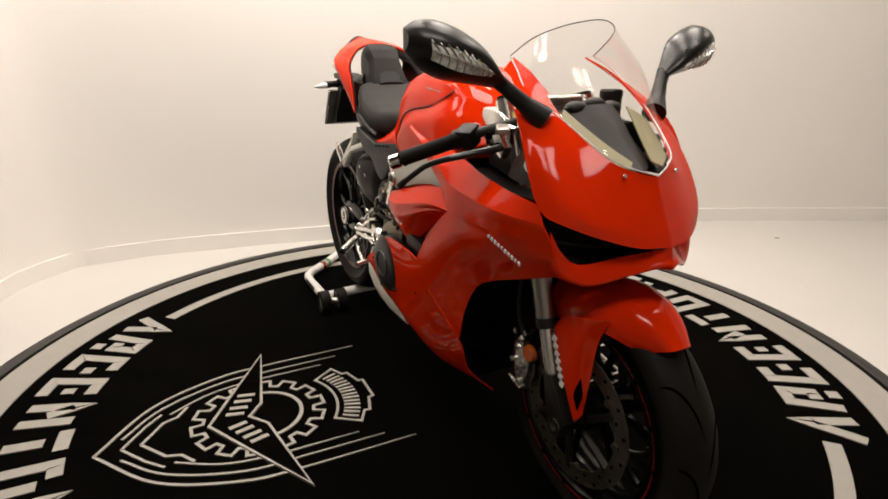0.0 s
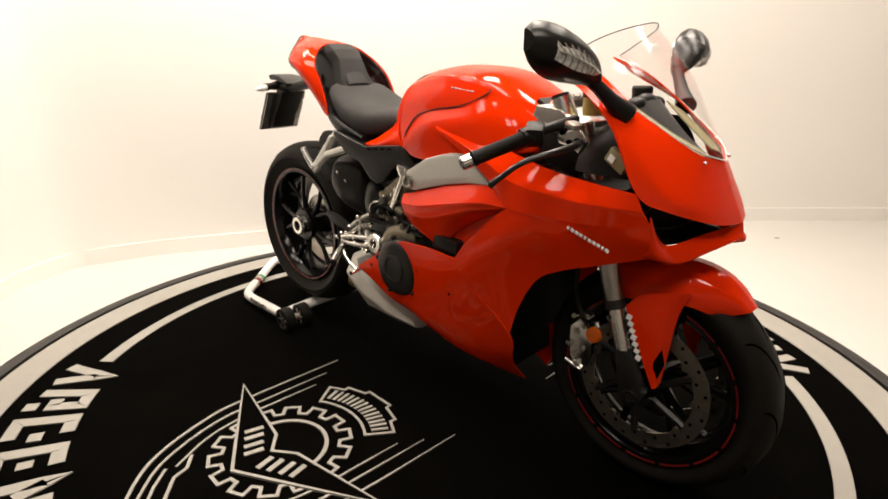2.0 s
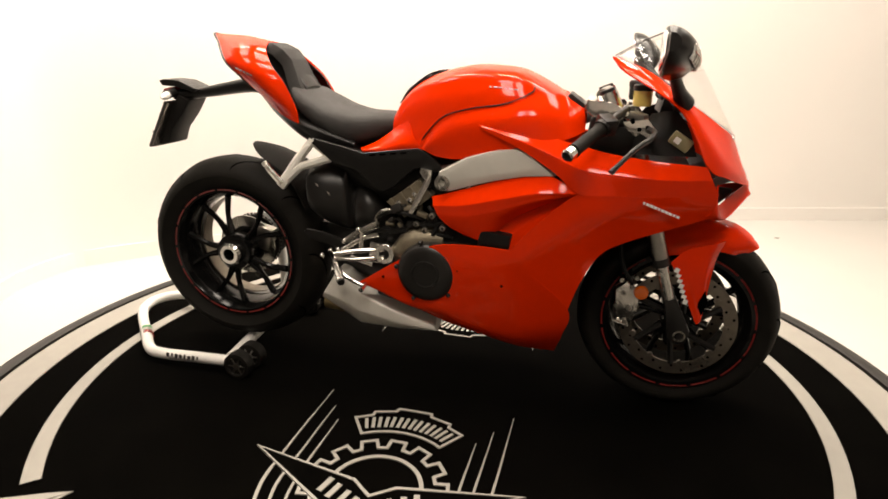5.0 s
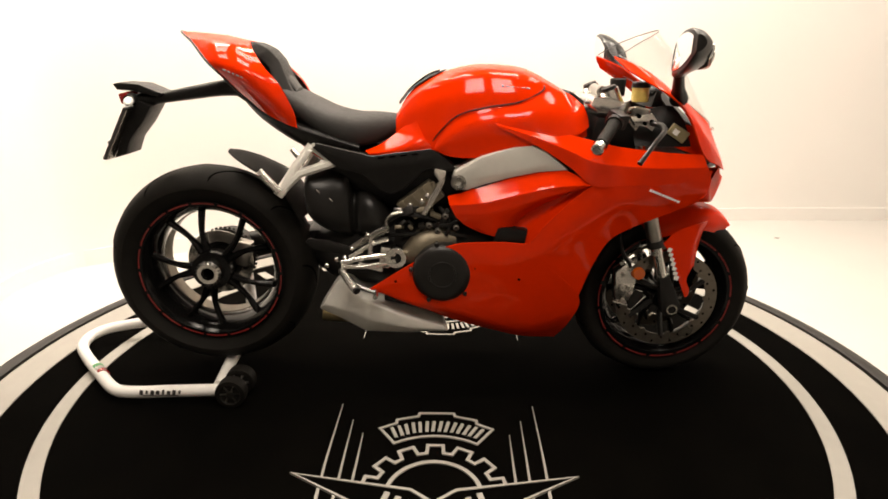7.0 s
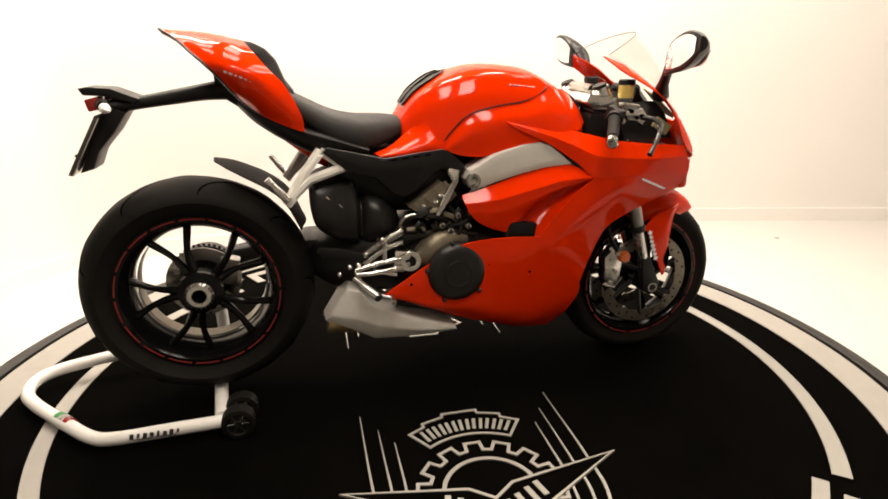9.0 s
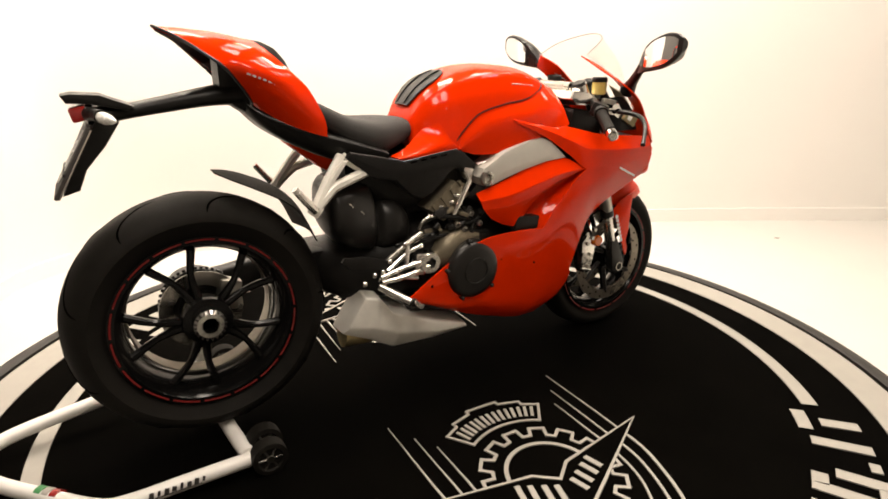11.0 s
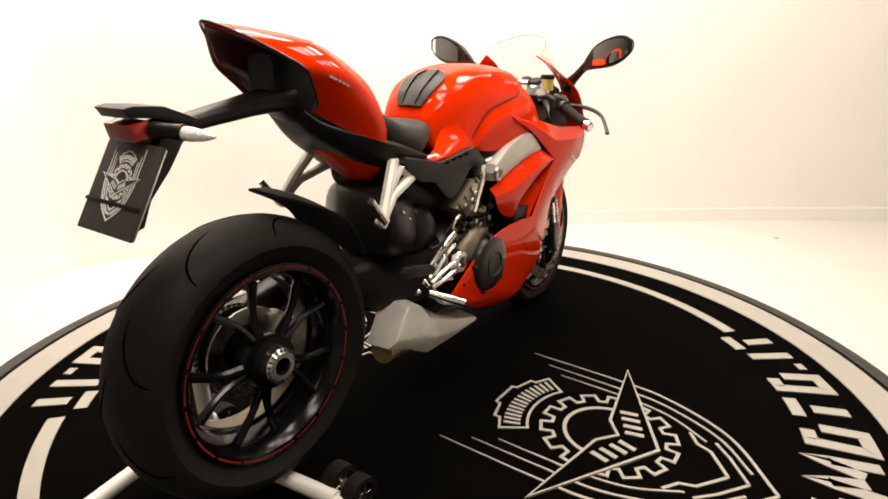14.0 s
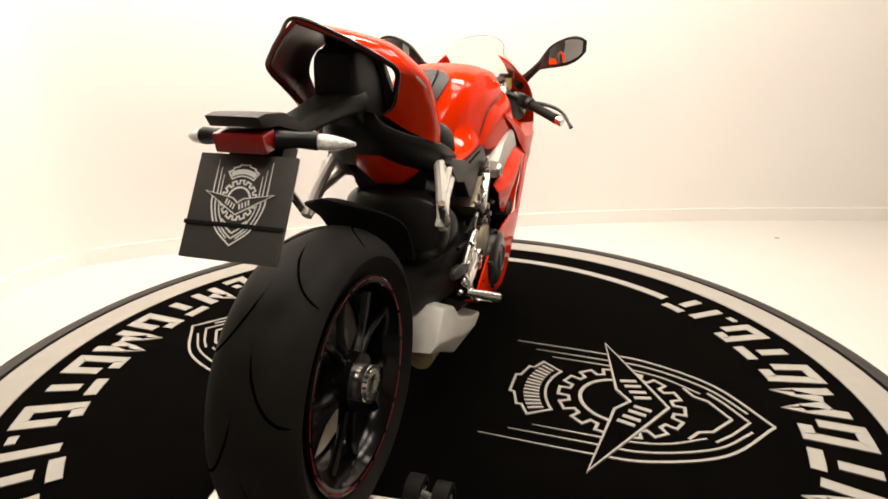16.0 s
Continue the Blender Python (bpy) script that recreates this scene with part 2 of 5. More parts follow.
def flat_band(pts, width, z, height=0.003, bm=None, closed=False):
    """A flat strip along points (x, y) on a surface at z; width: one number or one for each point."""
    bm = bm or bmesh.new()
    P = [Vector((p[0], p[1], 0)) for p in pts]
    k = len(P)
    w = width if isinstance(width, (list, tuple)) else [width] * k
    L, R = [], []
    for i in range(k):
        if closed:
            a, b = P[i - 1], P[(i + 1) % k]
        else:
            a, b = P[max(i - 1, 0)], P[min(i + 1, k - 1)]
        d0, d1 = (P[i] - a), (b - P[i])
        d = (d0.normalized() + d1.normalized())
        d = d.normalized() if d.length > 1e-6 else (b - a).normalized()
        side = Vector((-d.y, d.x, 0))
        ref = d1 if d1.length > 1e-9 else d0
        m = 1 / max(0.45, abs(d.dot(ref.normalized())))
        L.append(P[i] + side * w[i] / 2 * m)
        R.append(P[i] - side * w[i] / 2 * m)
    top = [[bm.verts.new((q.x, q.y, z + height)) for q in pair] for pair in zip(L, R)]
    low = [[bm.verts.new((q.x, q.y, z)) for q in pair] for pair in zip(L, R)]
    for i in range(k if closed else k - 1):
        j = (i + 1) % k
        bm.faces.new((top[i][0], top[i][1], top[j][1], top[j][0]))
        bm.faces.new((low[i][0], top[i][0], top[j][0], low[j][0]))
        bm.faces.new((top[i][1], low[i][1], low[j][1], top[j][1]))
    return bm


def part(name, bm, mat, parent=None, label="", sharp=35):
    me = bpy.data.meshes.new(name)
    bm.to_mesh(me)
    bm.free()
    me.materials.append(mat)
    for p in me.polygons:
        p.use_smooth = True
    me.set_sharp_from_angle(angle=radians(sharp))
    ob = new(name, me)
    if parent:
        ob.parent = parent
    if label:
        ob["label"] = label
    return ob


def flip(bm):
    """The mirror image across the bike's middle."""
    for v in bm.verts:
        v.co.y = -v.co.y
    bmesh.ops.reverse_faces(bm, faces=bm.faces)
    return bm


def facets(rings, bevel=0.006):
    """A flat-sided body through rings of points, edges rounded."""
    bm = bmesh.new()
    V = add_grid(bm, rings, wrap_v=True)
    bm.faces.new(V[0])
    bm.faces.new(V[-1][::-1])
    bmesh.ops.recalc_face_normals(bm, faces=bm.faces)
    bmesh.ops.bevel(bm, geom=bm.edges[:], offset=bevel, segments=2, profile=0.6, affect="EDGES", clamp_overlap=True)
    return bm


# ---- the room ----
LOW = -0.02
BASE = [(-1.99, 0.40), (-1.985, 0.567), (-2.013, 0.796), (-1.864, 1.157), (-0.751, 1.547), (0.826, 1.905), (2.0, 2.0), (3.03, 2.01), (4.2, 2.0), (4.2, -4.5)]


def extruded(outline, thick, z0, z1):
    """An upright sheet along a line on the floor, thick on its outer side."""
    bm = bmesh.new()
    P = [Vector((x, y, 0)) for x, y in outline]
    k = len(P)
    out = []
    for i in range(k):
        d = (P[min(i + 1, k - 1)] - P[max(i - 1, 0)]).normalized()
        out.append(P[i] + Vector((-d.y, d.x, 0)) * thick)
    G = [[(p.x, p.y, z0), (p.x, p.y, z1), (q.x, q.y, z1), (q.x, q.y, z0)] for p, q in zip(P, out)]
    V = add_grid(bm, G, wrap_v=True)
    bm.faces.new(V[0])
    bm.faces.new(V[-1][::-1])
    bmesh.ops.recalc_face_normals(bm, faces=bm.faces)
    return bm


def rounded(line, times=3):
    """The line with its corners cut round."""
    for _ in range(times):
        out = [line[0]]
        for (x0, y0), (x1, y1) in zip(line, line[1:]):
            out += [(x0 * 0.75 + x1 * 0.25, y0 * 0.75 + y1 * 0.25), (x0 * 0.25 + x1 * 0.75, y0 * 0.25 + y1 * 0.75)]
        line = out + [line[-1]]
    return line


def build_room():
    tagged(part("floor", block((1.1, 0.85, LOW - 0.05), (7.0, 3.3, 0.1), bevel=0), FLOOR), "glossy white resin studio floor", "floor", kind="structure")
    # unseen floor added in a dark tone, so lower panels get less bounce
    tagged(part("floor_front_unseen", block((1.1, -2.85, LOW - 0.05), (7.0, 4.1, 0.1), bevel=0), CLOSING), "unseen dark floor added to cut bounce light", "floor", kind="structure")
    tagged(part("wall_north", extruded(rounded(BASE), 0.1, LOW, 3.0), WALL, sharp=40), "white painted studio wall with blunt corners", "wall", kind="structure")
    # out of view; added dark so less light comes from the left
    tagged(part("wall_west_unseen", block((-2.05, -2.05, 1.49), (0.1, 4.9, 3.02), bevel=0), CLOSING), "unseen dark wall added to cut side light", "wall", kind="structure")
    inner = rounded(BASE, 1)[1:-2]
    bm = extruded(inner, -0.014, LOW, LOW + 0.085)
    tagged(part("baseboard", bm, WALL, sharp=20), "low white skirting along the studio wall", "skirting", kind="structure")
    tagged(part("wall_south", block((1.15, -4.55, 1.5), (6.4, 0.1, 3.1), bevel=0), SOUTH), "white plain wall", "wall", kind="structure")
    # unseen ceiling, its dark tone only limits the fill light
    tagged(part("ceiling", block((1.1, -1.2, 3.06), (7.0, 7.6, 0.1), bevel=0), CLOSING), "unseen ceiling, kept dark to hold down fill light", "ceiling", kind="structure")
    prof = [(1.492, LOW), (1.492, 0.004), (1.505, 0.009), (1.53, 0.009), (1.548, 0.0), (1.556, LOW)]
    tagged(part("trim", lathe(prof, n=160, axis="z", closed=False), EDGE), "black rubber edging round the turntable, scuffed", "edging", kind="structure")
    for a0, a1, w in [(130.5, 134.5, 0.02), (136.0, 137.2, 0.014), (49.5, 54.5, 0.02), (47.0, 48.2, 0.012), (139.0, 140.0, 0.01)]:
        pts = [(1.538 * math.cos(radians(a0 + (a1 - a0) * i / 6)), 1.538 * math.sin(radians(a0 + (a1 - a0) * i / 6))) for i in range(7)]
        tagged(part("tape", flat_band(pts, [w * (0.5 + 0.5 * ((i * 7) % 3) / 2) for i in range(7)], 0.004, 0.004), TAPE), "worn silver tape on the turntable edging", "tape", kind="structure")
    tagged(part("floor_mark", egg((2.05, 1.59, LOW + 0.001), (0.018, 0.008, 0.0025)), DIRT), "small dark scuff on white floor", "mark", kind="structure")


# ---- the turntable ----
def arc(r, a0, a1, n=60):
    return [(r * math.cos(radians(a0 + (a1 - a0) * i / n)), r * math.sin(radians(a0 + (a1 - a0) * i / n))) for i in range(n + 1)]


# block signs that stand for the characters of the ring: strokes in a unit cell, x along, y from the baseline up
SIGNS = {
    "a": [[(0.0, 0.0), (0.55, 1.0), (0.85, 0.0)]],
    "b": [[(0.05, 0.0), (0.18, 1.0), (0.85, 1.0), (0.8, 0.42), (0.42, 0.42)], [(0.55, 0.0), (0.9, 0.0)]],
    "c": [[(0.85, 1.0), (0.15, 1.0), (0.05, 0.0), (0.8, 0.0)], [(0.85, 0.35), (0.85, 0.6)]],
    "d": [[(0.9, 1.0), (0.15, 1.0), (0.05, 0.0), (0.82, 0.0)], [(0.5, 0.5), (0.8, 0.5)]],
    "e": [[(0.05, 0.0), (0.15, 1.0), (0.5, 0.45)], [(0.8, 0.0), (0.9, 1.0)]],
    "f": [[(0.0, 1.0), (0.95, 1.0)], [(0.45, 0.68), (0.42, 0.0)]],
    "g": [[(0.72, 1.0), (0.15, 1.0), (0.1, 0.02), (0.82, 0.02), (0.88, 0.75)]],
    "h": [[(0.02, 0.0), (0.1, 1.0), (0.36, 0.3)], [(0.58, 0.3), (0.85, 1.0), (0.95, 0.0)]],
    "i": [[(0.45, 0.0), (0.55, 1.0)]],
    "j": [[(0.4, 0.0), (0.4, 0.18)]],
}
ROW = "abcdefghgfgjif"


def ring_signs(parent, z, middle):
    """One arc of white block signs, tops to the centre."""
    r0, r1 = 1.315, 1.115
    step, a = 94.5 / 13.2, middle - 47.2
    for ch in ROW:
        wide = {"i": 0.5, "j": 0.45, "h": 1.25}.get(ch, 1.0) * step
        bm = bmesh.new()
        for stroke in SIGNS[ch]:
            pts = []
            for (u0, v0), (u1, v1) in zip(stroke, stroke[1:]):
                n = 5
                for i in range(n):
                    pts.append((u0 + (u1 - u0) * i / n, v0 + (v1 - v0) * i / n))
            pts.append(stroke[-1])
            q = []
            for u, v in pts:
                rr = r0 + (r1 - r0) * (0.12 + 0.76 * v)
                ang = radians(a + wide * (0.14 + 0.72 * u))
                q.append((rr * math.cos(ang), rr * math.sin(ang)))
            flat_band(q, 0.039, z, 0.003, bm)
        part("block_sign", bm, WHITE, parent)
        a += wide


def emblem(parent, place, z, scale=1.0, bold=1.0, mat=None, h=0.003):
    """The badge: a shield of speed lines, a gear, a star bar and a banner. Local: x across, y up the badge."""
    mat = mat or WHITE

    def put(pts):
        return [tuple((place @ Vector((x * scale * 0.975, y * scale, 0)))[:2]) for x, y in pts]

    def strip(name, pts, w, closed=False):
        ww = [q * scale * bold for q in w] if isinstance(w, (list, tuple)) else w * scale * bold
        part(name, flat_band(put(pts), ww, z, h, closed=closed), mat, parent)

    for s in (-1, 1):
        for pts, w in (([(0.305, 0.42), (0.302, 0.1), (0.285, -0.06), (0.19, -0.262), (0, -0.412)], 0.0088),
                       ([(0.258, 0.34), (0.255, 0.12), (0.247, -0.05), (0.168, -0.235), (0.05, -0.345)], 0.0075),
                       ([(0.218, 0.275), (0.217, 0.15), (0.214, 0.02), (0.19, -0.10), (0.125, -0.215)], 0.0065)):
            line = spline([(s * x, y) for x, y in pts], 24)
            strip("speed_line", [tuple(p) for p in line], [0.002 + (w - 0.002) * min(1, i / 9) for i in range(25)])
        strip("chevron", [(s * 0.145, -0.165), (s * 0.10, -0.195), (s * 0.085, -0.235), (0, -0.295)], 0.009)
        strip("chevron", [(s * 0.135, -0.238), (s * 0.085, -0.285), (0, -0.345)], 0.008)
    teeth = []
    n = 14
    gy = 0.03
    for i in range(n):
        a = 360 * i / n + 90
        for da, r in ((-8.5, 0.162), (-6.5, 0.195), (6.5, 0.195), (8.5, 0.162)):
            teeth.append((r * math.cos(radians(a + da)), gy + r * math.sin(radians(a + da))))
    strip("gear", teeth, 0.0095, True)
    strip("gear_ring", [(0.125 * math.cos(2 * math.pi * i / 48), gy + 0.125 * math.sin(2 * math.pi * i / 48)) for i in range(48)], 0.0115, True)
    # the star bar is a black blade with a white outline
    star = [(-0.38, 0.098), (-0.06, 0.045), (0.0, 0.0), (0.06, 0.045), (0.38, 0.098), (0.1, -0.06), (0.0, -0.115), (-0.1, -0.06)]
    bm = bmesh.new()
    q = put(star)
    c = bm.verts.new((*put([(0, -0.05)])[0], z + h * 1.4))
    vs = [bm.verts.new((x, y, z + h * 1.4)) for x, y in q]
    for i in range(8):
        bm.faces.new((vs[i], vs[(i + 1) % 8], c))
    bmesh.ops.recalc_face_normals(bm, faces=bm.faces)
    part("star_blade", bm, MAT if scale > 0.5 else PLATE, parent)
    part("star_outline", flat_band(q, 0.0085 * scale * bold ** 0.5, z, h * 2.2, closed=True), mat, parent)
    for s in (-1, 1):
        for m in (0.035, 0.065, 0.098, 0.128):
            y = -0.055 + 0.5 * m
            part("badge_bar", flat_band(put([(s * (m + 0.004), y - 0.026), (s * (m - 0.010), y + 0.026)]), 0.015 * scale, z, h * 2.2), mat, parent)
    banner = []
    for a in np.linspace(122, 58, 13):
        banner.append((0.228 * math.cos(radians(a)), 0.038 + 0.228 * math.sin(radians(a))))
    for a, r in [(57, 0.312), (67, 0.312), (68, 0.328), (80, 0.328), (81, 0.343), (99, 0.343), (100, 0.328), (112, 0.328), (113, 0.312), (123, 0.312)]:
        banner.append((r * math.cos(radians(a)), 0.038 + r * math.sin(radians(a))))
    strip("banner", banner, 0.008, True)
    for i in range(7):
        a = 115.5 - i * 8.5
        for da in (2.4, -2.0):
            strip("badge_bar", [(r * math.cos(radians(a + da - k)), 0.038 + r * math.sin(radians(a + da - k))) for r, k in ((0.248, 0), (0.298, 1))], 0.0095)


def build_turntable():
    t = new("turntable")
    tagged(t, "round black turntable with white rings, block signs and two badges", "turntable")
    part("disc", lathe([(0.0, LOW), (1.486, LOW), (1.487, -0.003), (1.484, 0.0), (0.0, 0.0)], n=160, axis="z", closed=False), MAT, t)
    part("outer_ring", flat_band(arc(1.418, 0, 357.5, 143), 0.115, 0.0, 0.003, closed=True), WHITE, t, "broad white ring")
    for m in (0, 180):
        part("thin_ring", flat_band(arc(1.191, m - 40.3, m + 43.8, 50), 0.047, 0.0, 0.003), WHITE, t, "thin white arc")
        ring_signs(t, 0.0, m - 88.2)
        emblem(t, pose(0, 0, 0, 0, 0, m) @ pose(0.0, -0.64, 0), 0.0)
    return t


# ---- the paddock stand ----
def build_stand():
    s = new("paddock_stand")
    tagged(s, "white tubular paddock stand on black rollers under the rear wheel", "paddock stand")
    part("handle_tube", tube([(-0.66, -0.222, 0.045), (-0.84, -0.22, 0.039), (-0.975, -0.216, 0.033), (-1.045, -0.19, 0.031), (-1.15, -0.085, 0.030), (-1.252, 0.02, 0.034), (-1.293, 0.08, 0.042), (-1.288, 0.14, 0.052), (-1.225, 0.185, 0.062), (-1.035, 0.215, 0.080), (-0.8, 0.235, 0.1), (-0.7, 0.24, 0.1)], 0.0192, n=14, steps=70), WHITE_TUBE, s)
    part("cross_tube", tube([(-0.695, -0.21, 0.05), (-0.715, 0.0, 0.05), (-0.72, 0.24, 0.05)], 0.02, n=14), WHITE_TUBE, s)
    part("upright", tube([(-0.72, 0.24, 0.06), (-0.725, 0.24, 0.25), (-0.73, 0.22, 0.389), (-0.73, 0.1, 0.389)], 0.02, n=12), WHITE_TUBE, s)
    for y in (-0.238, 0.285):
        for dx, dy in ((0.0, 0.0), (0.006, 0.070)):
            c = (-0.648 + dx, y + dy, 0.047)
            r = part("roller", lathe([(0.012, -0.016), (0.030, -0.016), (0.034, -0.021), (0.046, -0.019), (0.047, 0.0), (0.046, 0.019), (0.034, 0.021), (0.030, 0.016), (0.012, 0.016)], c, 36), RUBBER, s, "black plastic roller")
            bm = lathe([(0.0, -0.019), (0.011, -0.019), (0.011, 0.019), (0.0, 0.019)], c, 16)
            for i in range(6):
                a = i * math.pi / 3
                tube([(c[0], c[1] - 0.014, c[2]), (c[0] + 0.032 * math.cos(a), c[1] - 0.014, c[2] + 0.032 * math.sin(a))], 0.004, 6, bm=bm)
            part("roller_hub", bm, STEEL, r)
    part("axle", tube([(-0.66, -0.25, 0.047), (-0.635, -0.165, 0.047)], 0.012, 10), STEEL, s)
    # writing on the tube stands as dark bars
    for i in range(8):
        x = -0.81 - i * 0.017
        part("tube_bar", block((x, -0.2388, 0.046 - 0.001 * (i % 3)), (0.010 if i % 3 else 0.006, 0.003, 0.012 + 0.004 * (i % 2)), (0, 12, 0), 0), PLATE, s)
    part("tube_bar", block((-0.87, -0.2378, 0.035), (0.11, 0.003, 0.003), (0, 0, 0), 0), PLATE, s)
    for mat, f in ((GREEN, 0.0), (WHITE, 0.02), (LAMP_RED, 0.04)):
        x, y = -1.163 + f * 0.8, -0.068 - f * 0.8
        part("tape_band", tube([(x, y, 0.0308), (x + 0.014, y - 0.014, 0.0308)], 0.0204, 14), mat, s)
    return s


# ---- the motorcycle: x ahead, y to its left, z up ----
FC, FR = (0.742, 0.0, 0.290), 0.2915
RC, RR = (-0.728, -0.006, 0.389), 0.328


def tyre_profile(R, half, bead):
    pts = [(bead - 0.004, -half * 0.62), (bead + 0.012, -half * 0.74), (bead + (R - bead) * 0.45, -half * 0.97), (R - half * 0.62, -half)]
    for a in np.linspace(-80, 80, 15):
        pts.append((R - half * 0.62 * (1 - math.cos(radians(a))) * 1.05, half * math.sin(radians(a)) / math.sin(radians(84))))
    pts += [(R - half * 0.62, half), (bead + (R - bead) * 0.45, half * 0.97), (bead + 0.012, half * 0.74), (bead - 0.004, half * 0.62)]
    return pts


def tread(c, R, half, n):
    """Curved grooves over the tyre."""
    bm = bmesh.new()
    for i in range(n):
        a0 = 2 * math.pi * i / n
        for s in (-1, 1):
            pts = []
            for k in range(9):
                f = k / 8
                w = s * half * (0.06 + 0.84 * f)
                ang = a0 + (0.0 if s > 0 else math.pi / n) + 0.62 * f ** 0.7 - 0.20 * f * f
                q = math.asin(min(1, abs(w) / half * math.sin(radians(84))))
                r = R - half * 0.62 * (1 - math.cos(q)) * 1.05 - 0.0012
                pts.append((c[0] + r * math.cos(ang), c[1] + w, c[2] + r * math.sin(ang)))
            tube(pts, [0.0012] + [0.0029] * 7 + [0.0012], 5, steps=12, bm=bm)
    return bm


def wheel_rim(R, half):
    return [(R, -half), (R + 0.012, -half - 0.004), (R + 0.013, -half - 0.010), (R - 0.004, -half - 0.010), (R - 0.016, -half + 0.006), (R - 0.026, -half * 0.55), (R - 0.028, 0), (R - 0.026, half * 0.55), (R - 0.016, half - 0.006), (R - 0.004, half + 0.010), (R + 0.013, half + 0.010), (R + 0.012, half + 0.004), (R, half), (R - 0.012, half * 0.5), (R - 0.014, 0), (R - 0.012, -half * 0.5)]


def brake_disc(c, R, y, inner):
    bm = lathe([(inner, y - 0.0022), (R, y - 0.0022), (R, y + 0.0022), (inner, y + 0.0022)], c, 60)
    return bm


def disc_holes(c, R, y, inner, n=32):
    bm = bmesh.new()
    for i in range(n):
        a = 2 * math.pi * i / n
        r = inner + (R - inner) * (0.28 + 0.44 * (i % 2))
        tube([(c[0] + r * math.cos(a), y - 0.0031, c[2] + r * math.sin(a)), (c[0] + r * math.cos(a), y + 0.0031, c[2] + r * math.sin(a))], 0.0042, 8, bm=bm)
    return bm


def spokes(c, n, r0, r1, y0, y1, fork, w=0.011, turn=0.31):
    """Paired tapering arms from hub to rim."""
    obs = []
    for i in range(n):
        a = 2 * math.pi * i / n + turn
        bm = bmesh.new()
        for s in (-1, 1):
            b = a + s * fork
            p0 = (c[0] + r0 * math.cos(a + s * 0.12), c[1] + y0, c[2] + r0 * math.sin(a + s * 0.12))
            pm = (c[0] + (r0 + r1) / 2 * math.cos(a + s * fork * 0.62), c[1] + (y0 + y1) / 2, c[2] + (r0 + r1) / 2 * math.sin(a + s * fork * 0.62))
            p1 = (c[0] + r1 * math.cos(b), c[1] + y1, c[2] + r1 * math.sin(b))
            tube([p0, pm, p1], [w * 1.35, w * 0.85, w * 1.1], 8, bm=bm)
        obs.append(bm)
    return obs


def pin_stripes(c, R, y, n):
    out = []
    for i in range(n):
        a0 = 2 * math.pi * i / n
        bm = bmesh.new()
        rows = []
        for k in range(7):
            a = a0 + 2 * math.pi / n * 0.86 * k / 6
            rows.append([(c[0] + r * math.cos(a), y - (0.001 if r > R - 0.003 else 0.0), c[2] + r * math.sin(a)) for r in (R - 0.0045, R)])
        add_grid(bm, rows)
        out.append(bm)
    return out


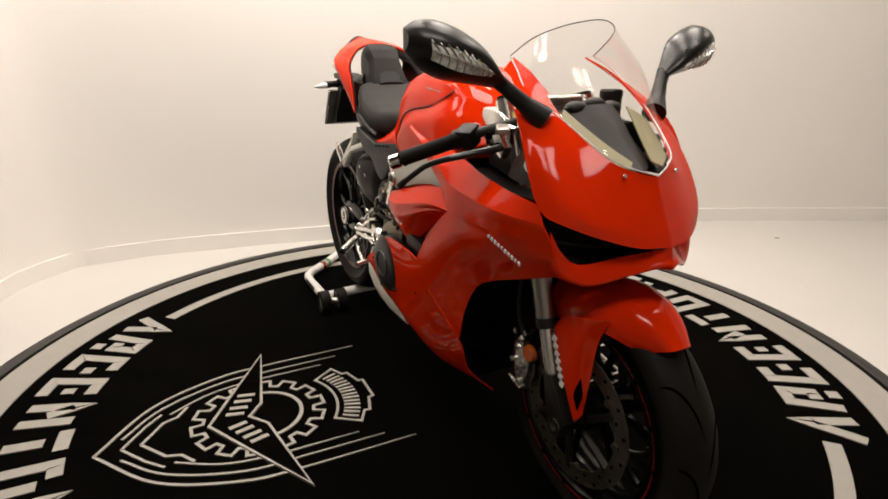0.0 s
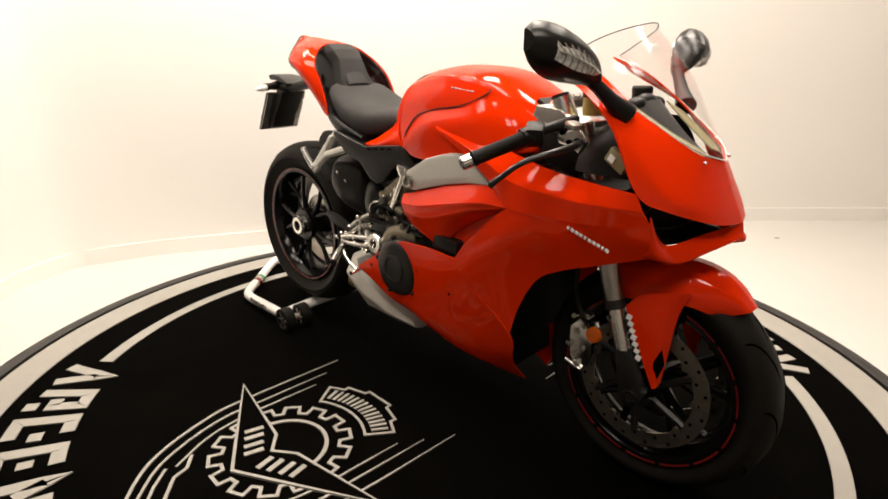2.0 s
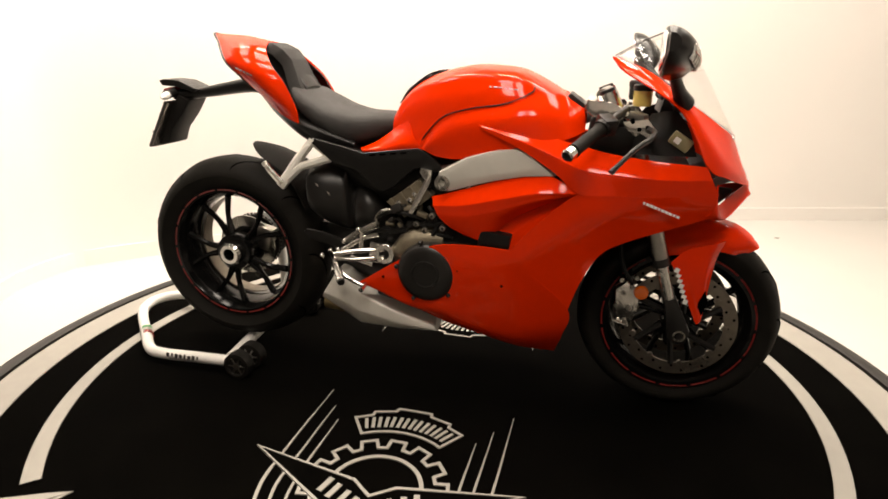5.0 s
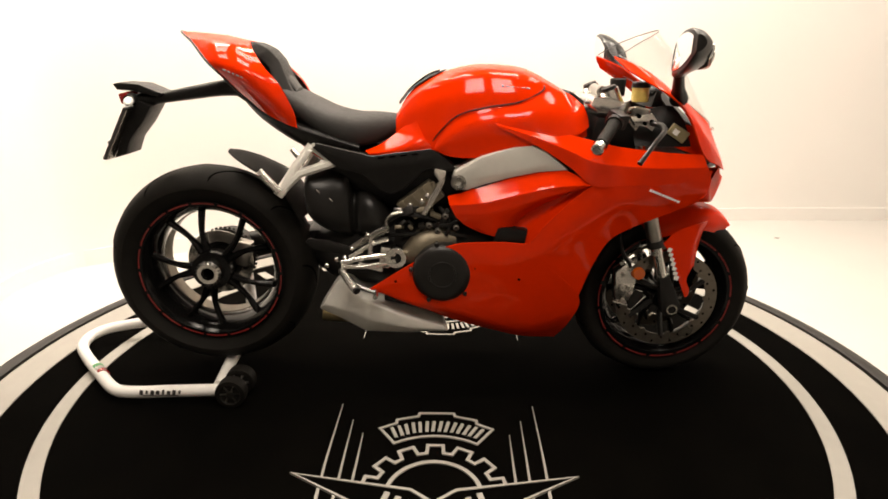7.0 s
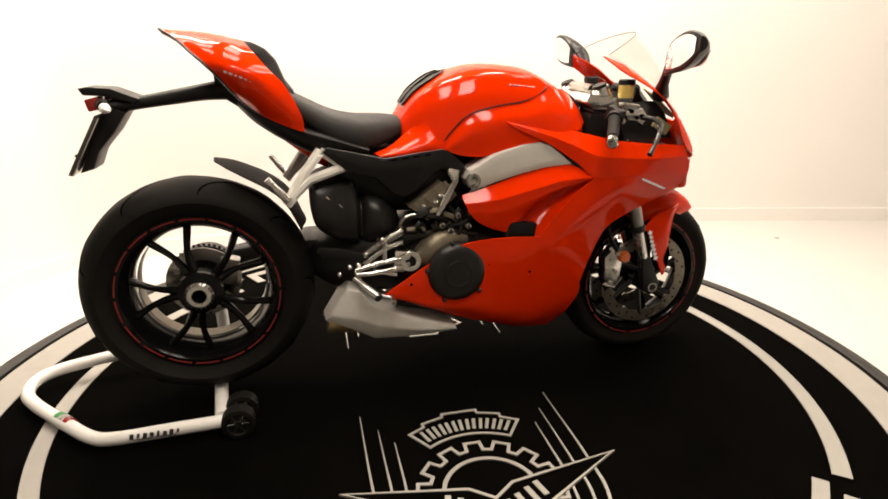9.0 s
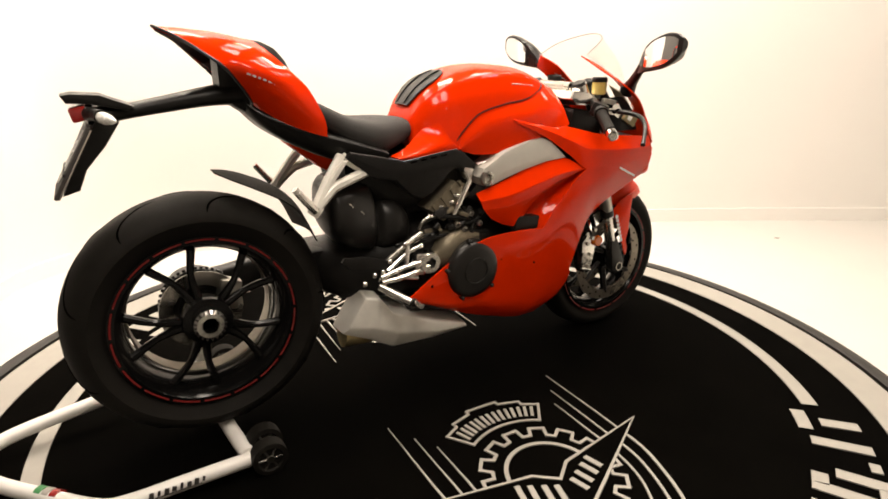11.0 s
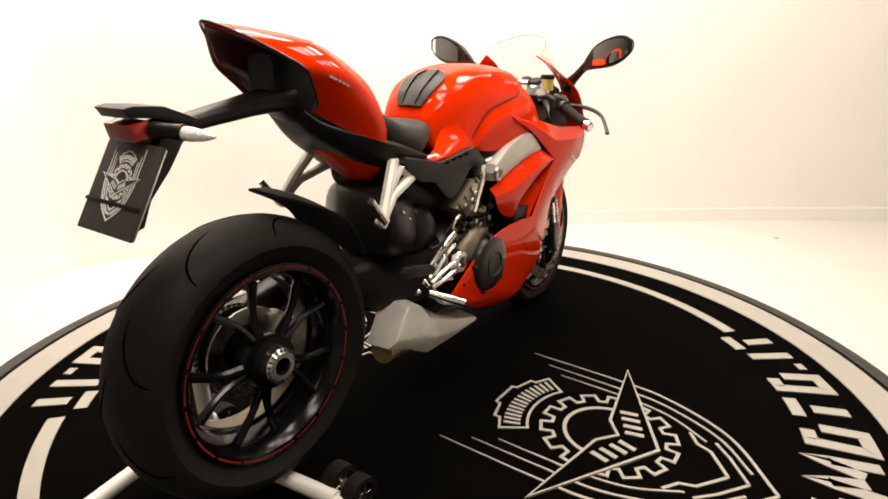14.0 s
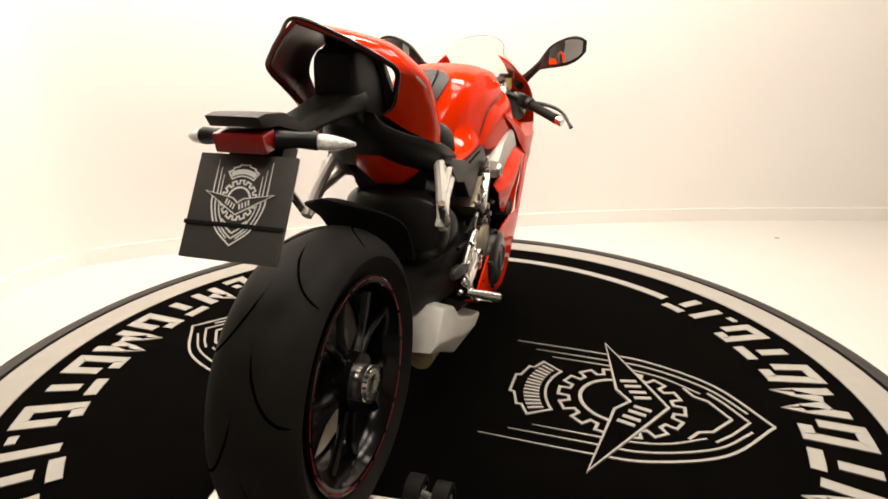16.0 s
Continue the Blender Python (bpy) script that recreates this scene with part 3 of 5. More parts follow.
def build_wheels(b):
    f = part("front_wheel", lathe(wheel_rim(FR - 0.083, 0.048), FC, 72), RIM_BLACK, b, "black front wheel with thin red rim stripes")
    part("tyre", lathe(tyre_profile(FR, 0.060, FR - 0.083), FC, 80, closed=False), RUBBER, f, "black sport tyre")
    tagged(part("tread_groove", tread(FC, FR, 0.060, 11), GROOVE, f), kind="stuff")
    part("hub", lathe([(0.018, -0.07), (0.04, -0.07), (0.045, -0.03), (0.045, 0.03), (0.04, 0.07), (0.018, 0.07)], FC, 32), RIM_BLACK, f)
    for s in spokes(FC, 5, 0.04, FR - 0.105, 0, 0, 0.26, 0.010):
        part("spoke", s, RIM_BLACK, f)
    for y in (-0.072, 0.072):
        part("brake_disc", brake_disc(FC, 0.165, y, 0.128), DISC_STEEL, f, "drilled steel brake disc")
        tagged(part("disc_hole", disc_holes(FC, 0.165, y, 0.128), GROOVE, f), kind="stuff")
        for i in range(6):
            a = i * math.pi / 3 + 0.2
            part("disc_carrier", tube([(FC[0] + 0.045 * math.cos(a), y * 0.9, FC[2] + 0.045 * math.sin(a)), (FC[0] + 0.132 * math.cos(a + 0.3), y, FC[2] + 0.132 * math.sin(a + 0.3))], 0.009, 6), BLACK_GLOSS, f)
        for i in range(9):
            a = i * math.tau / 9
            part("disc_bobbin", tube([(FC[0] + 0.13 * math.cos(a), y - 0.005, FC[2] + 0.13 * math.sin(a)), (FC[0] + 0.13 * math.cos(a), y + 0.005, FC[2] + 0.13 * math.sin(a))], 0.009, 10), DISC_STEEL, f)
    for y in (-0.0585, 0.0585):
        for bm in pin_stripes(FC, FR - 0.072, y, 15):
            part("rim_stripe", bm, STRIPE, f)
    r = part("rear_wheel", lathe(wheel_rim(RR - 0.110, 0.069), RC, 72), RIM_BLACK, b, "black rear wheel with thin red rim stripes")
    part("tyre", lathe(tyre_profile(RR, 0.092, RR - 0.110), RC, 96, closed=False), RUBBER, r, "broad black sport tyre, dusty")
    tagged(part("tread_groove", tread(RC, RR, 0.092, 9), GROOVE, r), kind="stuff")
    part("hub", lathe([(0.022, -0.075), (0.062, -0.072), (0.066, -0.05), (0.055, 0.0), (0.055, 0.05), (0.022, 0.06)], RC, 36), RIM_BLACK, r)
    part("hub_nut", lathe([(0.019, -0.080), (0.021, -0.102), (0.033, -0.102), (0.040, -0.094), (0.040, -0.07), (0.019, -0.07)], RC, 32), ALU, r, "ribbed steel hub nut")
    ribs = bmesh.new()
    for i in range(20):
        a = i * math.tau / 20
        block((RC[0] + 0.0365 * math.cos(a), RC[1] - 0.0995, RC[2] + 0.0365 * math.sin(a)), (0.009, 0.004, 0.004), (0, -math.degrees(a), 0), 0, ribs)
    part("nut_ribs", ribs, SATIN, r)
    for s in spokes(RC, 5, 0.055, RR - 0.134, -0.045, -0.045, 0.29, 0.0105, 0.68):
        part("spoke", s, RIM_BLACK, r)
    part("brake_disc", brake_disc(RC, 0.108, 0.02, 0.070), STEEL, r, "drilled steel brake disc")
    tagged(part("disc_hole", disc_holes(RC, 0.108, 0.02, 0.070, 26), GROOVE, r), kind="stuff")
    bm = lathe([(0.05, 0.07), (0.097, 0.07), (0.097, 0.076), (0.05, 0.076)], RC, 60)
    for i in range(41):
        a = i * math.tau / 41
        block((RC[0] + 0.099 * math.cos(a), 0.073, RC[2] + 0.099 * math.sin(a)), (0.008, 0.006, 0.008), (0, -math.degrees(a), 0), 0, bm)
    part("sprocket", bm, SATIN, r)
    # added steel band stands in for bright reflections in the black barrel
    part("barrel_glint_band", lathe([(RR - 0.142, 0.02), (RR - 0.142, 0.07), (RR - 0.146, 0.07), (RR - 0.146, 0.02)], RC, 60), DISC_STEEL, r, "steel band added for the reflections inside the black rim")
    for y in (-0.0855, 0.0735):
        for bm in pin_stripes(RC, RR - 0.102, y, 18):
            part("rim_stripe", bm, STRIPE, r)


def build_fairing(b):
    nose = sheet([
        [(0.830, 0, 0.833), (0.811, -0.045, 0.846), (0.783, -0.080, 0.866), (0.690, -0.114, 0.930), (0.585, -0.108, 1.005), (0.492, -0.10, 1.043)],
        [(0.860, 0, 0.765), (0.842, -0.062, 0.774), (0.797, -0.130, 0.800), (0.702, -0.158, 0.900), (0.607, -0.140, 0.978), (0.500, -0.118, 1.032)],
        [(0.874, 0, 0.738), (0.854, -0.074, 0.742), (0.804, -0.153, 0.768), (0.728, -0.188, 0.845), (0.632, -0.170, 0.950), (0.510, -0.135, 1.020)],
        [(0.885, 0, 0.712), (0.862, -0.078, 0.718), (0.794, -0.172, 0.750), (0.738, -0.204, 0.784), (0.665, -0.197, 0.914), (0.520, -0.150, 1.008)],
    ], 24, 40, 0.004, True, (0.5, 0, 0.75))
    n = part("nose_cowl", nose, RED, b, "glossy red nose cowl", 40)
    for y in (-0.066, 0.066):
        part("cowl_screw", egg((0.8135, y, 0.838), (0.0045, 0.0045, 0.0045), n=10), ALU, n, "bright cowl screw")
    chin = sheet([
        [(0.886, 0, 0.714), (0.870, -0.022, 0.706), (0.830, -0.075, 0.688), (0.790, -0.134, 0.670), (0.778, -0.168, 0.694), (0.772, -0.194, 0.738)],
        [(0.890, 0, 0.692), (0.880, -0.021, 0.690), (0.846, -0.072, 0.672), (0.806, -0.131, 0.651), (0.785, -0.172, 0.668), (0.772, -0.189, 0.698)],
        [(0.894, 0, 0.672), (0.886, -0.020, 0.676), (0.855, -0.070, 0.657), (0.814, -0.128, 0.633), (0.785, -0.168, 0.644), (0.764, -0.180, 0.656)],
        [(0.840, 0, 0.656), (0.830, -0.020, 0.656), (0.800, -0.070, 0.644), (0.770, -0.125, 0.630), (0.750, -0.155, 0.637), (0.720, -0.165, 0.640)],
    ], 18, 28, 0.004, True, (0.6, 0, 0.66))
    part("chin", chin, RED, b, "glossy red chin lip below the intakes")
    back = sheet([
        [(0.868, 0, 0.726), (0.840, -0.07, 0.732), (0.768, -0.184, 0.758)],
        [(0.790, 0, 0.700), (0.760, -0.08, 0.692), (0.720, -0.160, 0.705)],
        [(0.850, 0, 0.690), (0.812, -0.072, 0.674), (0.766, -0.155, 0.668)],
    ], 12, 18, 0.004, True, (0.6, 0, 0.69))
    part("intake", back, BLACK, b, "black air intake opening")
    for s in (1, -1):
        def mir(bm):
            return bm if s == 1 else flip(bm)
        up = sheet(creased([
            [(0.15, -0.182, 0.874), (0.26, -0.184, 0.854), (0.35, -0.184, 0.838), (0.43, -0.184, 0.820), (0.51, -0.188, 0.802), (0.62, -0.196, 0.790), (0.738, -0.200, 0.782)],
            [(0.158, -0.196, 0.864), (0.265, -0.208, 0.832), (0.36, -0.216, 0.795), (0.43, -0.222, 0.765), (0.51, -0.224, 0.755), (0.63, -0.222, 0.748), (0.755, -0.202, 0.748)],
            [(0.165, -0.198, 0.856), (0.27, -0.208, 0.808), (0.366, -0.212, 0.748), (0.43, -0.226, 0.700), (0.52, -0.225, 0.700), (0.64, -0.212, 0.700), (0.775, -0.192, 0.712)],
        ], 1), 32, 40, 0.004, False, (0.4, 0, 0.7))
        part("upper_side_panel", mir(up), RED, b, "glossy red upper side fairing")
        midp = sheet([
            [(0.258, -0.230, 0.530), (0.322, -0.230, 0.607), (0.43, -0.226, 0.700), (0.52, -0.225, 0.700), (0.64, -0.212, 0.700), (0.775, -0.192, 0.712)],
            [(0.300, -0.226, 0.475), (0.365, -0.227, 0.55), (0.47, -0.223, 0.632), (0.55, -0.216, 0.652), (0.65, -0.200, 0.668), (0.772, -0.186, 0.678)],
            [(0.424, -0.190, 0.352), (0.455, -0.193, 0.445), (0.50, -0.188, 0.525), (0.565, -0.186, 0.566), (0.66, -0.176, 0.602), (0.765, -0.168, 0.642)],
        ], 20, 36, 0.004, False, (0.4, 0, 0.6))
        part("side_panel", mir(midp), RED, b, "glossy red side fairing over the front wheel")
        low = sheet([
            [(-0.21, -0.200, 0.378), (-0.092, -0.205, 0.455), (-0.02, -0.215, 0.500), (0.05, -0.222, 0.527), (0.155, -0.226, 0.534), (0.258, -0.230, 0.530)],
            [(-0.20, -0.200, 0.373), (-0.085, -0.207, 0.410), (0.0, -0.216, 0.440), (0.09, -0.223, 0.460), (0.20, -0.227, 0.460), (0.300, -0.226, 0.475)],
            [(-0.19, -0.198, 0.368), (-0.075, -0.205, 0.360), (0.02, -0.212, 0.370), (0.12, -0.216, 0.370), (0.26, -0.212, 0.360), (0.424, -0.190, 0.352)],
            [(-0.18, -0.190, 0.362), (-0.06, -0.200, 0.320), (0.045, -0.203, 0.305), (0.14, -0.196, 0.270), (0.27, -0.180, 0.238), (0.412, -0.152, 0.248)],
            [(-0.17, -0.160, 0.350), (-0.05, -0.158, 0.295), (0.05, -0.145, 0.250), (0.15, -0.122, 0.210), (0.27, -0.095, 0.168), (0.388, -0.055, 0.143)],
        ], 24, 40, 0.004, False, (0.1, 0, 0.4))
        part("lower_side_panel", mir(low), RED, b, "glossy red belly fairing")
        vent = sheet(creased([
            [(0.024, -0.196, 0.663), (0.119, -0.198, 0.690), (0.26, -0.194, 0.733), (0.354, -0.200, 0.738), (0.430, -0.221, 0.702)],
            [(0.030, -0.212, 0.640), (0.12, -0.226, 0.650), (0.24, -0.230, 0.678), (0.33, -0.229, 0.697), (0.428, -0.224, 0.700)],
            [(0.045, -0.212, 0.610), (0.13, -0.224, 0.612), (0.22, -0.226, 0.636), (0.31, -0.224, 0.668), (0.42, -0.219, 0.696)],
            [(0.075, -0.207, 0.580), (0.155, -0.214, 0.572), (0.205, -0.212, 0.596), (0.275, -0.204, 0.640), (0.405, -0.205, 0.690)],
            [(0.12, -0.200, 0.555), (0.168, -0.206, 0.545), (0.20, -0.198, 0.560), (0.265, -0.182, 0.615), (0.39, -0.188, 0.680)],
        ], 1), 40, 30, 0.004, False, (0.2, 0, 0.6))
        part("vent_panel", mir(vent), RED, b, "glossy red scooped vent panel")
        part("vent_duct", mir(prism([(0.168, 0.578), (0.256, 0.566), (0.248, 0.515), (0.158, 0.532)], -0.14, -0.214, 0.006)), BLACK, b, "black vent duct")
        inner = sheet([
            [(0.19, -0.190, 0.552), (0.262, -0.180, 0.612), (0.39, -0.187, 0.679), (0.425, -0.210, 0.696)],
            [(0.215, -0.190, 0.535), (0.285, -0.184, 0.592), (0.392, -0.194, 0.668), (0.428, -0.214, 0.695)],
            [(0.262, -0.214, 0.520), (0.325, -0.216, 0.592), (0.405, -0.216, 0.668), (0.432, -0.218, 0.694)]], 10, 20, 0.003, False, (0.4, 0, 0.4))
        part("vent_inner", mir(inner), RED, b, "red inner wall of the side vent")
        # plain white bars where the model's lettering sits
        for i in range(10):
            f = i / 9.4
            part("lettering_bar", mir(block((0.596 + 0.092 * f, -0.2175 + 0.019 * f, 0.685 - 0.038 * f), (0.0085 if i % 4 else 0.005, 0.003, 0.0062), (0, 22, -11), 0)), PLATE_WHITE, b)
    for x, y, z in ((0.105, -0.2205, 0.452), (0.235, -0.2215, 0.418), (-0.13, -0.2045, 0.405)):
        part("fairing_screw", lathe([(0.0, -0.003), (0.002, -0.003), (0.004, -0.002), (0.004, 0.004), (0.0, 0.004)], (x, y, z), 12), GROOVE, b)
    # belly pan and inner filling
    part("belly_pan", loft([ring_yz(-0.17, 0.36, 0.30, 0.15), ring_yz(0.0, 0.33, 0.255, 0.145), ring_yz(0.15, 0.30, 0.205, 0.11), ring_yz(0.24, 0.27, 0.180, 0.085), ring_yz(0.31, 0.24, 0.165, 0.05)], 24, 20), BLACK, b, "black belly pan")
    part("radiator", block((0.350, 0, 0.50), (0.06, 0.36, 0.40), (0, -10, 0), 0.01), RADIATOR_SHADE, b, "radiator behind the front wheel, its deep shade put into the colour")
    # blocks added to fill the gap below with the same shade colour
    part("shade_filler", block((0.335, 0, 0.36), (0.05, 0.32, 0.20), (0, -8, 0), 0.01), RADIATOR_SHADE, b)
    part("shade_filler", block((0.335, 0, 0.235), (0.06, 0.19, 0.10), (0, -8, 0), 0.01), RADIATOR_SHADE, b)
    part("inner_fairing", loft([ring_yz(0.12, 0.76, 0.40, 0.14), ring_yz(0.30, 0.76, 0.46, 0.15), ring_yz(0.45, 0.76, 0.60, 0.16), ring_yz(0.62, 0.74, 0.66, 0.15), ring_yz(0.74, 0.72, 0.66, 0.12)], 24, 20), BLACK, b)


def build_tank(b):
    st = [(-0.127, 0.878, 0.795, 0.092), (-0.09, 0.935, 0.783, 0.124), (-0.04, 0.975, 0.780, 0.148), (0.03, 1.003, 0.775, 0.165), (0.10, 1.018, 0.768, 0.176), (0.17, 1.019, 0.775, 0.182), (0.25, 1.008, 0.79, 0.182), (0.32, 0.975, 0.80, 0.17), (0.385, 0.933, 0.81, 0.15), (0.425, 0.89, 0.82, 0.125)]
    rings = []
    for x, top, bot, w in st:
        h = top - bot
        half = [(0.0, top), (0.42 * w, top - 0.02 * h), (0.70 * w, top - 0.085 * h), (0.765 * w, top - 0.125 * h), (0.80 * w, top - 0.17 * h), (0.90 * w, top - 0.34 * h), (0.955 * w, top - 0.58 * h), (1.0 * w, top - 0.80 * h), (0.93 * w, bot)]
        rings.append([(x, y, z) for y, z in half] + [(x, 0, bot)] + [(x, -y, z) for y, z in reversed(half[1:])])
    t = part("fuel_tank", loft(rings, 72, 48), RED, b, "glossy red sculpted fuel tank", 60)
    for s in (1, -1):
        seam = [(-0.026, -0.151, 0.800), (0.002, -0.159, 0.840), (0.052, -0.164, 0.885), (0.13, -0.1705, 0.908), (0.22, -0.1685, 0.922), (0.285, -0.150, 0.950), (0.29, -0.13, 0.968), (0.26, -0.11, 0.988)]
        part("seam", tube([(x, y * s * 1.0, z) for x, y, z in seam], 0.0021, 6, 48), BLACK, t)
        for i in range(6):
            x = 0.175 + i * 0.014
            part("badge_bar", block((x, -s * 0.1495, 0.958 - 0.0013 * i), (0.010 if i % 3 else 0.006, 0.003, 0.018), (s * 30, 4, 0), 0), WHITE, t, "white maker's mark shown as bars")
        cover = [
            [(-0.022, -0.150, 0.800), (0.006, -0.158, 0.838), (0.055, -0.163, 0.882), (0.13, -0.170, 0.904), (0.22, -0.168, 0.918), (0.285, -0.150, 0.945), (0.36, -0.112, 0.945), (0.425, -0.060, 0.905)],
            [(-0.012, -0.163, 0.790), (0.02, -0.174, 0.815), (0.07, -0.182, 0.843), (0.14, -0.190, 0.862), (0.23, -0.192, 0.878), (0.30, -0.182, 0.895), (0.375, -0.152, 0.895), (0.432, -0.090, 0.880)],
            [(0.0, -0.162, 0.782), (0.035, -0.172, 0.772), (0.10, -0.182, 0.770), (0.17, -0.190, 0.785), (0.25, -0.196, 0.806), (0.32, -0.195, 0.825), (0.39, -0.172, 0.835), (0.432, -0.120, 0.850)]]
        part("tank_cover", sheet([[(x, y * s, z) for x, y, z in row] for row in cover], 18, 42, 0.005, False, (0.2, 0, 0.82)), RED, t, "glossy red air duct cover")
        part("tank_skirt", sheet([[(-0.215, -s * 0.128, 0.782), (-0.17, -s * 0.125, 0.800), (-0.115, -s * 0.108, 0.838), (-0.07, -s * 0.125, 0.875)],
                                  [(-0.205, -s * 0.150, 0.778), (-0.14, -s * 0.155, 0.788), (-0.08, -s * 0.158, 0.808), (-0.04, -s * 0.155, 0.82)],
                                  [(-0.20, -s * 0.150, 0.772), (-0.12, -s * 0.158, 0.776), (-0.05, -s * 0.160, 0.784), (-0.01, -s * 0.160, 0.788)]], 10, 16, 0.004, False, (-0.1, 0, 0.8)), RED, t, "glossy red tank skirt beside the seat")
    pad = [[(-0.118, 0.042, 0.907), (-0.082, 0.062, 0.950), (-0.035, 0.068, 0.981), (0.0, 0.045, 0.997)], [(-0.122, 0.0, 0.910), (-0.085, 0.0, 0.951), (-0.035, 0.0, 0.985), (0.02, 0.0, 1.005)], [(-0.118, -0.042, 0.907), (-0.082, -0.062, 0.950), (-0.035, -0.068, 0.981), (0.0, -0.045, 0.997)]]
    part("tank_pad", sheet(pad, 14, 14, 0.003, False, (0.1, 0, 0.8)), BLACK, t, "black rubber tank grip pad")
    for y in (-0.022, 0.022):
        part("pad_groove", tube([(-0.117, y, 0.913), (-0.083, y * 1.2, 0.9525), (-0.036, y * 1.3, 0.9865), (0.002, y, 1.0015)], 0.0022, 6, 20), GROOVE, t)
    part("ignition_cover", block((0.40, 0, 0.918), (0.06, 0.12, 0.03), (0, 35, 0), 0.008), BLACK, b)


def build_tail(b):
    net = [
        [(-0.402, -0.154, 0.850), (-0.407, -0.155, 0.895), (-0.441, -0.150, 0.966), (-0.482, -0.138, 1.012), (-0.520, -0.096, 1.056), (-0.540, -0.048, 1.077), (-0.552, 0, 1.083)],
        [(-0.440, -0.143, 0.862), (-0.450, -0.158, 0.905), (-0.487, -0.165, 0.963), (-0.530, -0.161, 1.012), (-0.568, -0.114, 1.064), (-0.602, -0.058, 1.087), (-0.622, 0, 1.098)],
        [(-0.500, -0.116, 0.888), (-0.510, -0.138, 0.922), (-0.540, -0.157, 0.972), (-0.582, -0.159, 1.017), (-0.618, -0.122, 1.058), (-0.660, -0.062, 1.087), (-0.698, 0, 1.105)],
        [(-0.562, -0.078, 0.930), (-0.572, -0.106, 0.947), (-0.600, -0.128, 0.985), (-0.630, -0.141, 1.020), (-0.660, -0.114, 1.046), (-0.702, -0.062, 1.080), (-0.750, 0, 1.108)],
    ]
    part("tail_cowl", sheet(net, 20, 50, 0.005, True, (-0.52, 0, 0.95)), RED, b, "glossy red tail cowl with open sides", 40)
    # added liner: shade in the cowl's hollow put into a near-black red
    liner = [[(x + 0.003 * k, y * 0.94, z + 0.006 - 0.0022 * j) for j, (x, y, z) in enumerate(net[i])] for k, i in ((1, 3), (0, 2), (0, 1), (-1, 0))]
    part("tail_shade_liner", sheet(liner, 14, 30, 0.003, True, (-0.6, 0, 1.2)), RED_SHADED, b, "added liner with the shade inside the red tail in its colour")
    rim = net[3]
    part("tail_rim", tube(rim + mirrored(rim)[-2::-1], 0.0036, 8, 60), BLACK_GLOSS, b, "black rear edge of the tail")
    part("tail_core", loft([ring_yz(-0.42, 0.95, 0.85, 0.050, 5), ring_yz(-0.48, 1.03, 0.86, 0.048, 5), ring_yz(-0.54, 1.062, 0.885, 0.047, 5), ring_yz(-0.60, 1.062, 0.925, 0.045, 5), ring_yz(-0.625, 1.05, 0.945, 0.040, 5)], 28, 16), BLACK, b, "black tail core")
    def keel(x, top, bot, wt, wb):
        h = top - bot
        half = [(0.0, top), (wt * 0.8, top), (wt, top - 0.12 * h), (wt * 0.9 + wb * 0.1, top - 0.45 * h), (wb, bot + 0.1 * h), (wb * 0.7, bot)]
        return [(x, y, z) for y, z in half] + [(x, 0, bot)] + [(x, -y, z) for y, z in reversed(half[1:])]
    part("undertail", loft([keel(-0.23, 0.80, 0.765, 0.145, 0.125), keel(-0.33, 0.838, 0.772, 0.154, 0.135), keel(-0.40, 0.860, 0.792, 0.146, 0.116), keel(-0.47, 0.880, 0.826, 0.110, 0.084), keel(-0.53, 0.905, 0.866, 0.078, 0.060), keel(-0.57, 0.934, 0.905, 0.064, 0.042)], 32, 22), BLACK, b, "black undertail panel")
    part("undertail_cover", loft([keel(-0.28, 0.79, 0.722, 0.085, 0.05), keel(-0.36, 0.80, 0.738, 0.080, 0.042), keel(-0.42, 0.825, 0.782, 0.066, 0.034), keel(-0.47, 0.842, 0.822, 0.046, 0.028)], 24, 14), RED, b, "red undertail cover")
    part("seat", loft([ring_yz(-0.452, 0.952, 0.925, 0.085, 3.6), ring_yz(-0.43, 0.946, 0.89, 0.122, 3.6), ring_yz(-0.38, 0.921, 0.85, 0.142, 3.6), ring_yz(-0.32, 0.893, 0.81, 0.150, 3.6), ring_yz(-0.25, 0.878, 0.785, 0.145, 3.4), ring_yz(-0.18, 0.877, 0.795, 0.115, 3.2), ring_yz(-0.125, 0.872, 0.815, 0.08), ring_yz(-0.105, 0.86, 0.83, 0.06)], 40, 32), SEAT, b, "dark grey textured rider seat")
    pad = facets([[(x0 - 0.03, -w0, z0 - 0.02), (x0 - 0.03, w0, z0 - 0.02), (x0, w0 * 0.82, z0), (x0, -w0 * 0.82, z0)]
                  for x0, z0, w0 in ((-0.425, 0.940, 0.085), (-0.445, 0.985, 0.070), (-0.462, 1.030, 0.060), (-0.488, 1.060, 0.066), (-0.525, 1.078, 0.060), (-0.552, 1.080, 0.035))], 0.006)
    part("seat_hump", pad, SEAT, b, "dark grey angular backrest pad")
    for s in (1, -1):
        bars = bmesh.new()
        for i in range(6):
            block((-0.525 - 0.0115 * i, -s * 0.1640, 0.982 + 0.0045 * i), (0.008 if i % 3 else 0.005, 0.003, 0.004), (0, 22, 0), 0, bars)
        part("lettering_bar", bars, WHITE, b)
    # number plate carrier
    c = part("plate_carrier", loft([ring_yz(-0.575, 0.985, 0.925, 0.055), ring_yz(-0.65, 0.972, 0.925, 0.048), ring_yz(-0.74, 0.955, 0.915, 0.036), ring_yz(-0.82, 0.940, 0.905, 0.034), ring_yz(-0.88, 0.935, 0.895, 0.04), ring_yz(-0.91, 0.93, 0.895, 0.045)], 20, 20), BLACK, b, "black plate carrier arm")
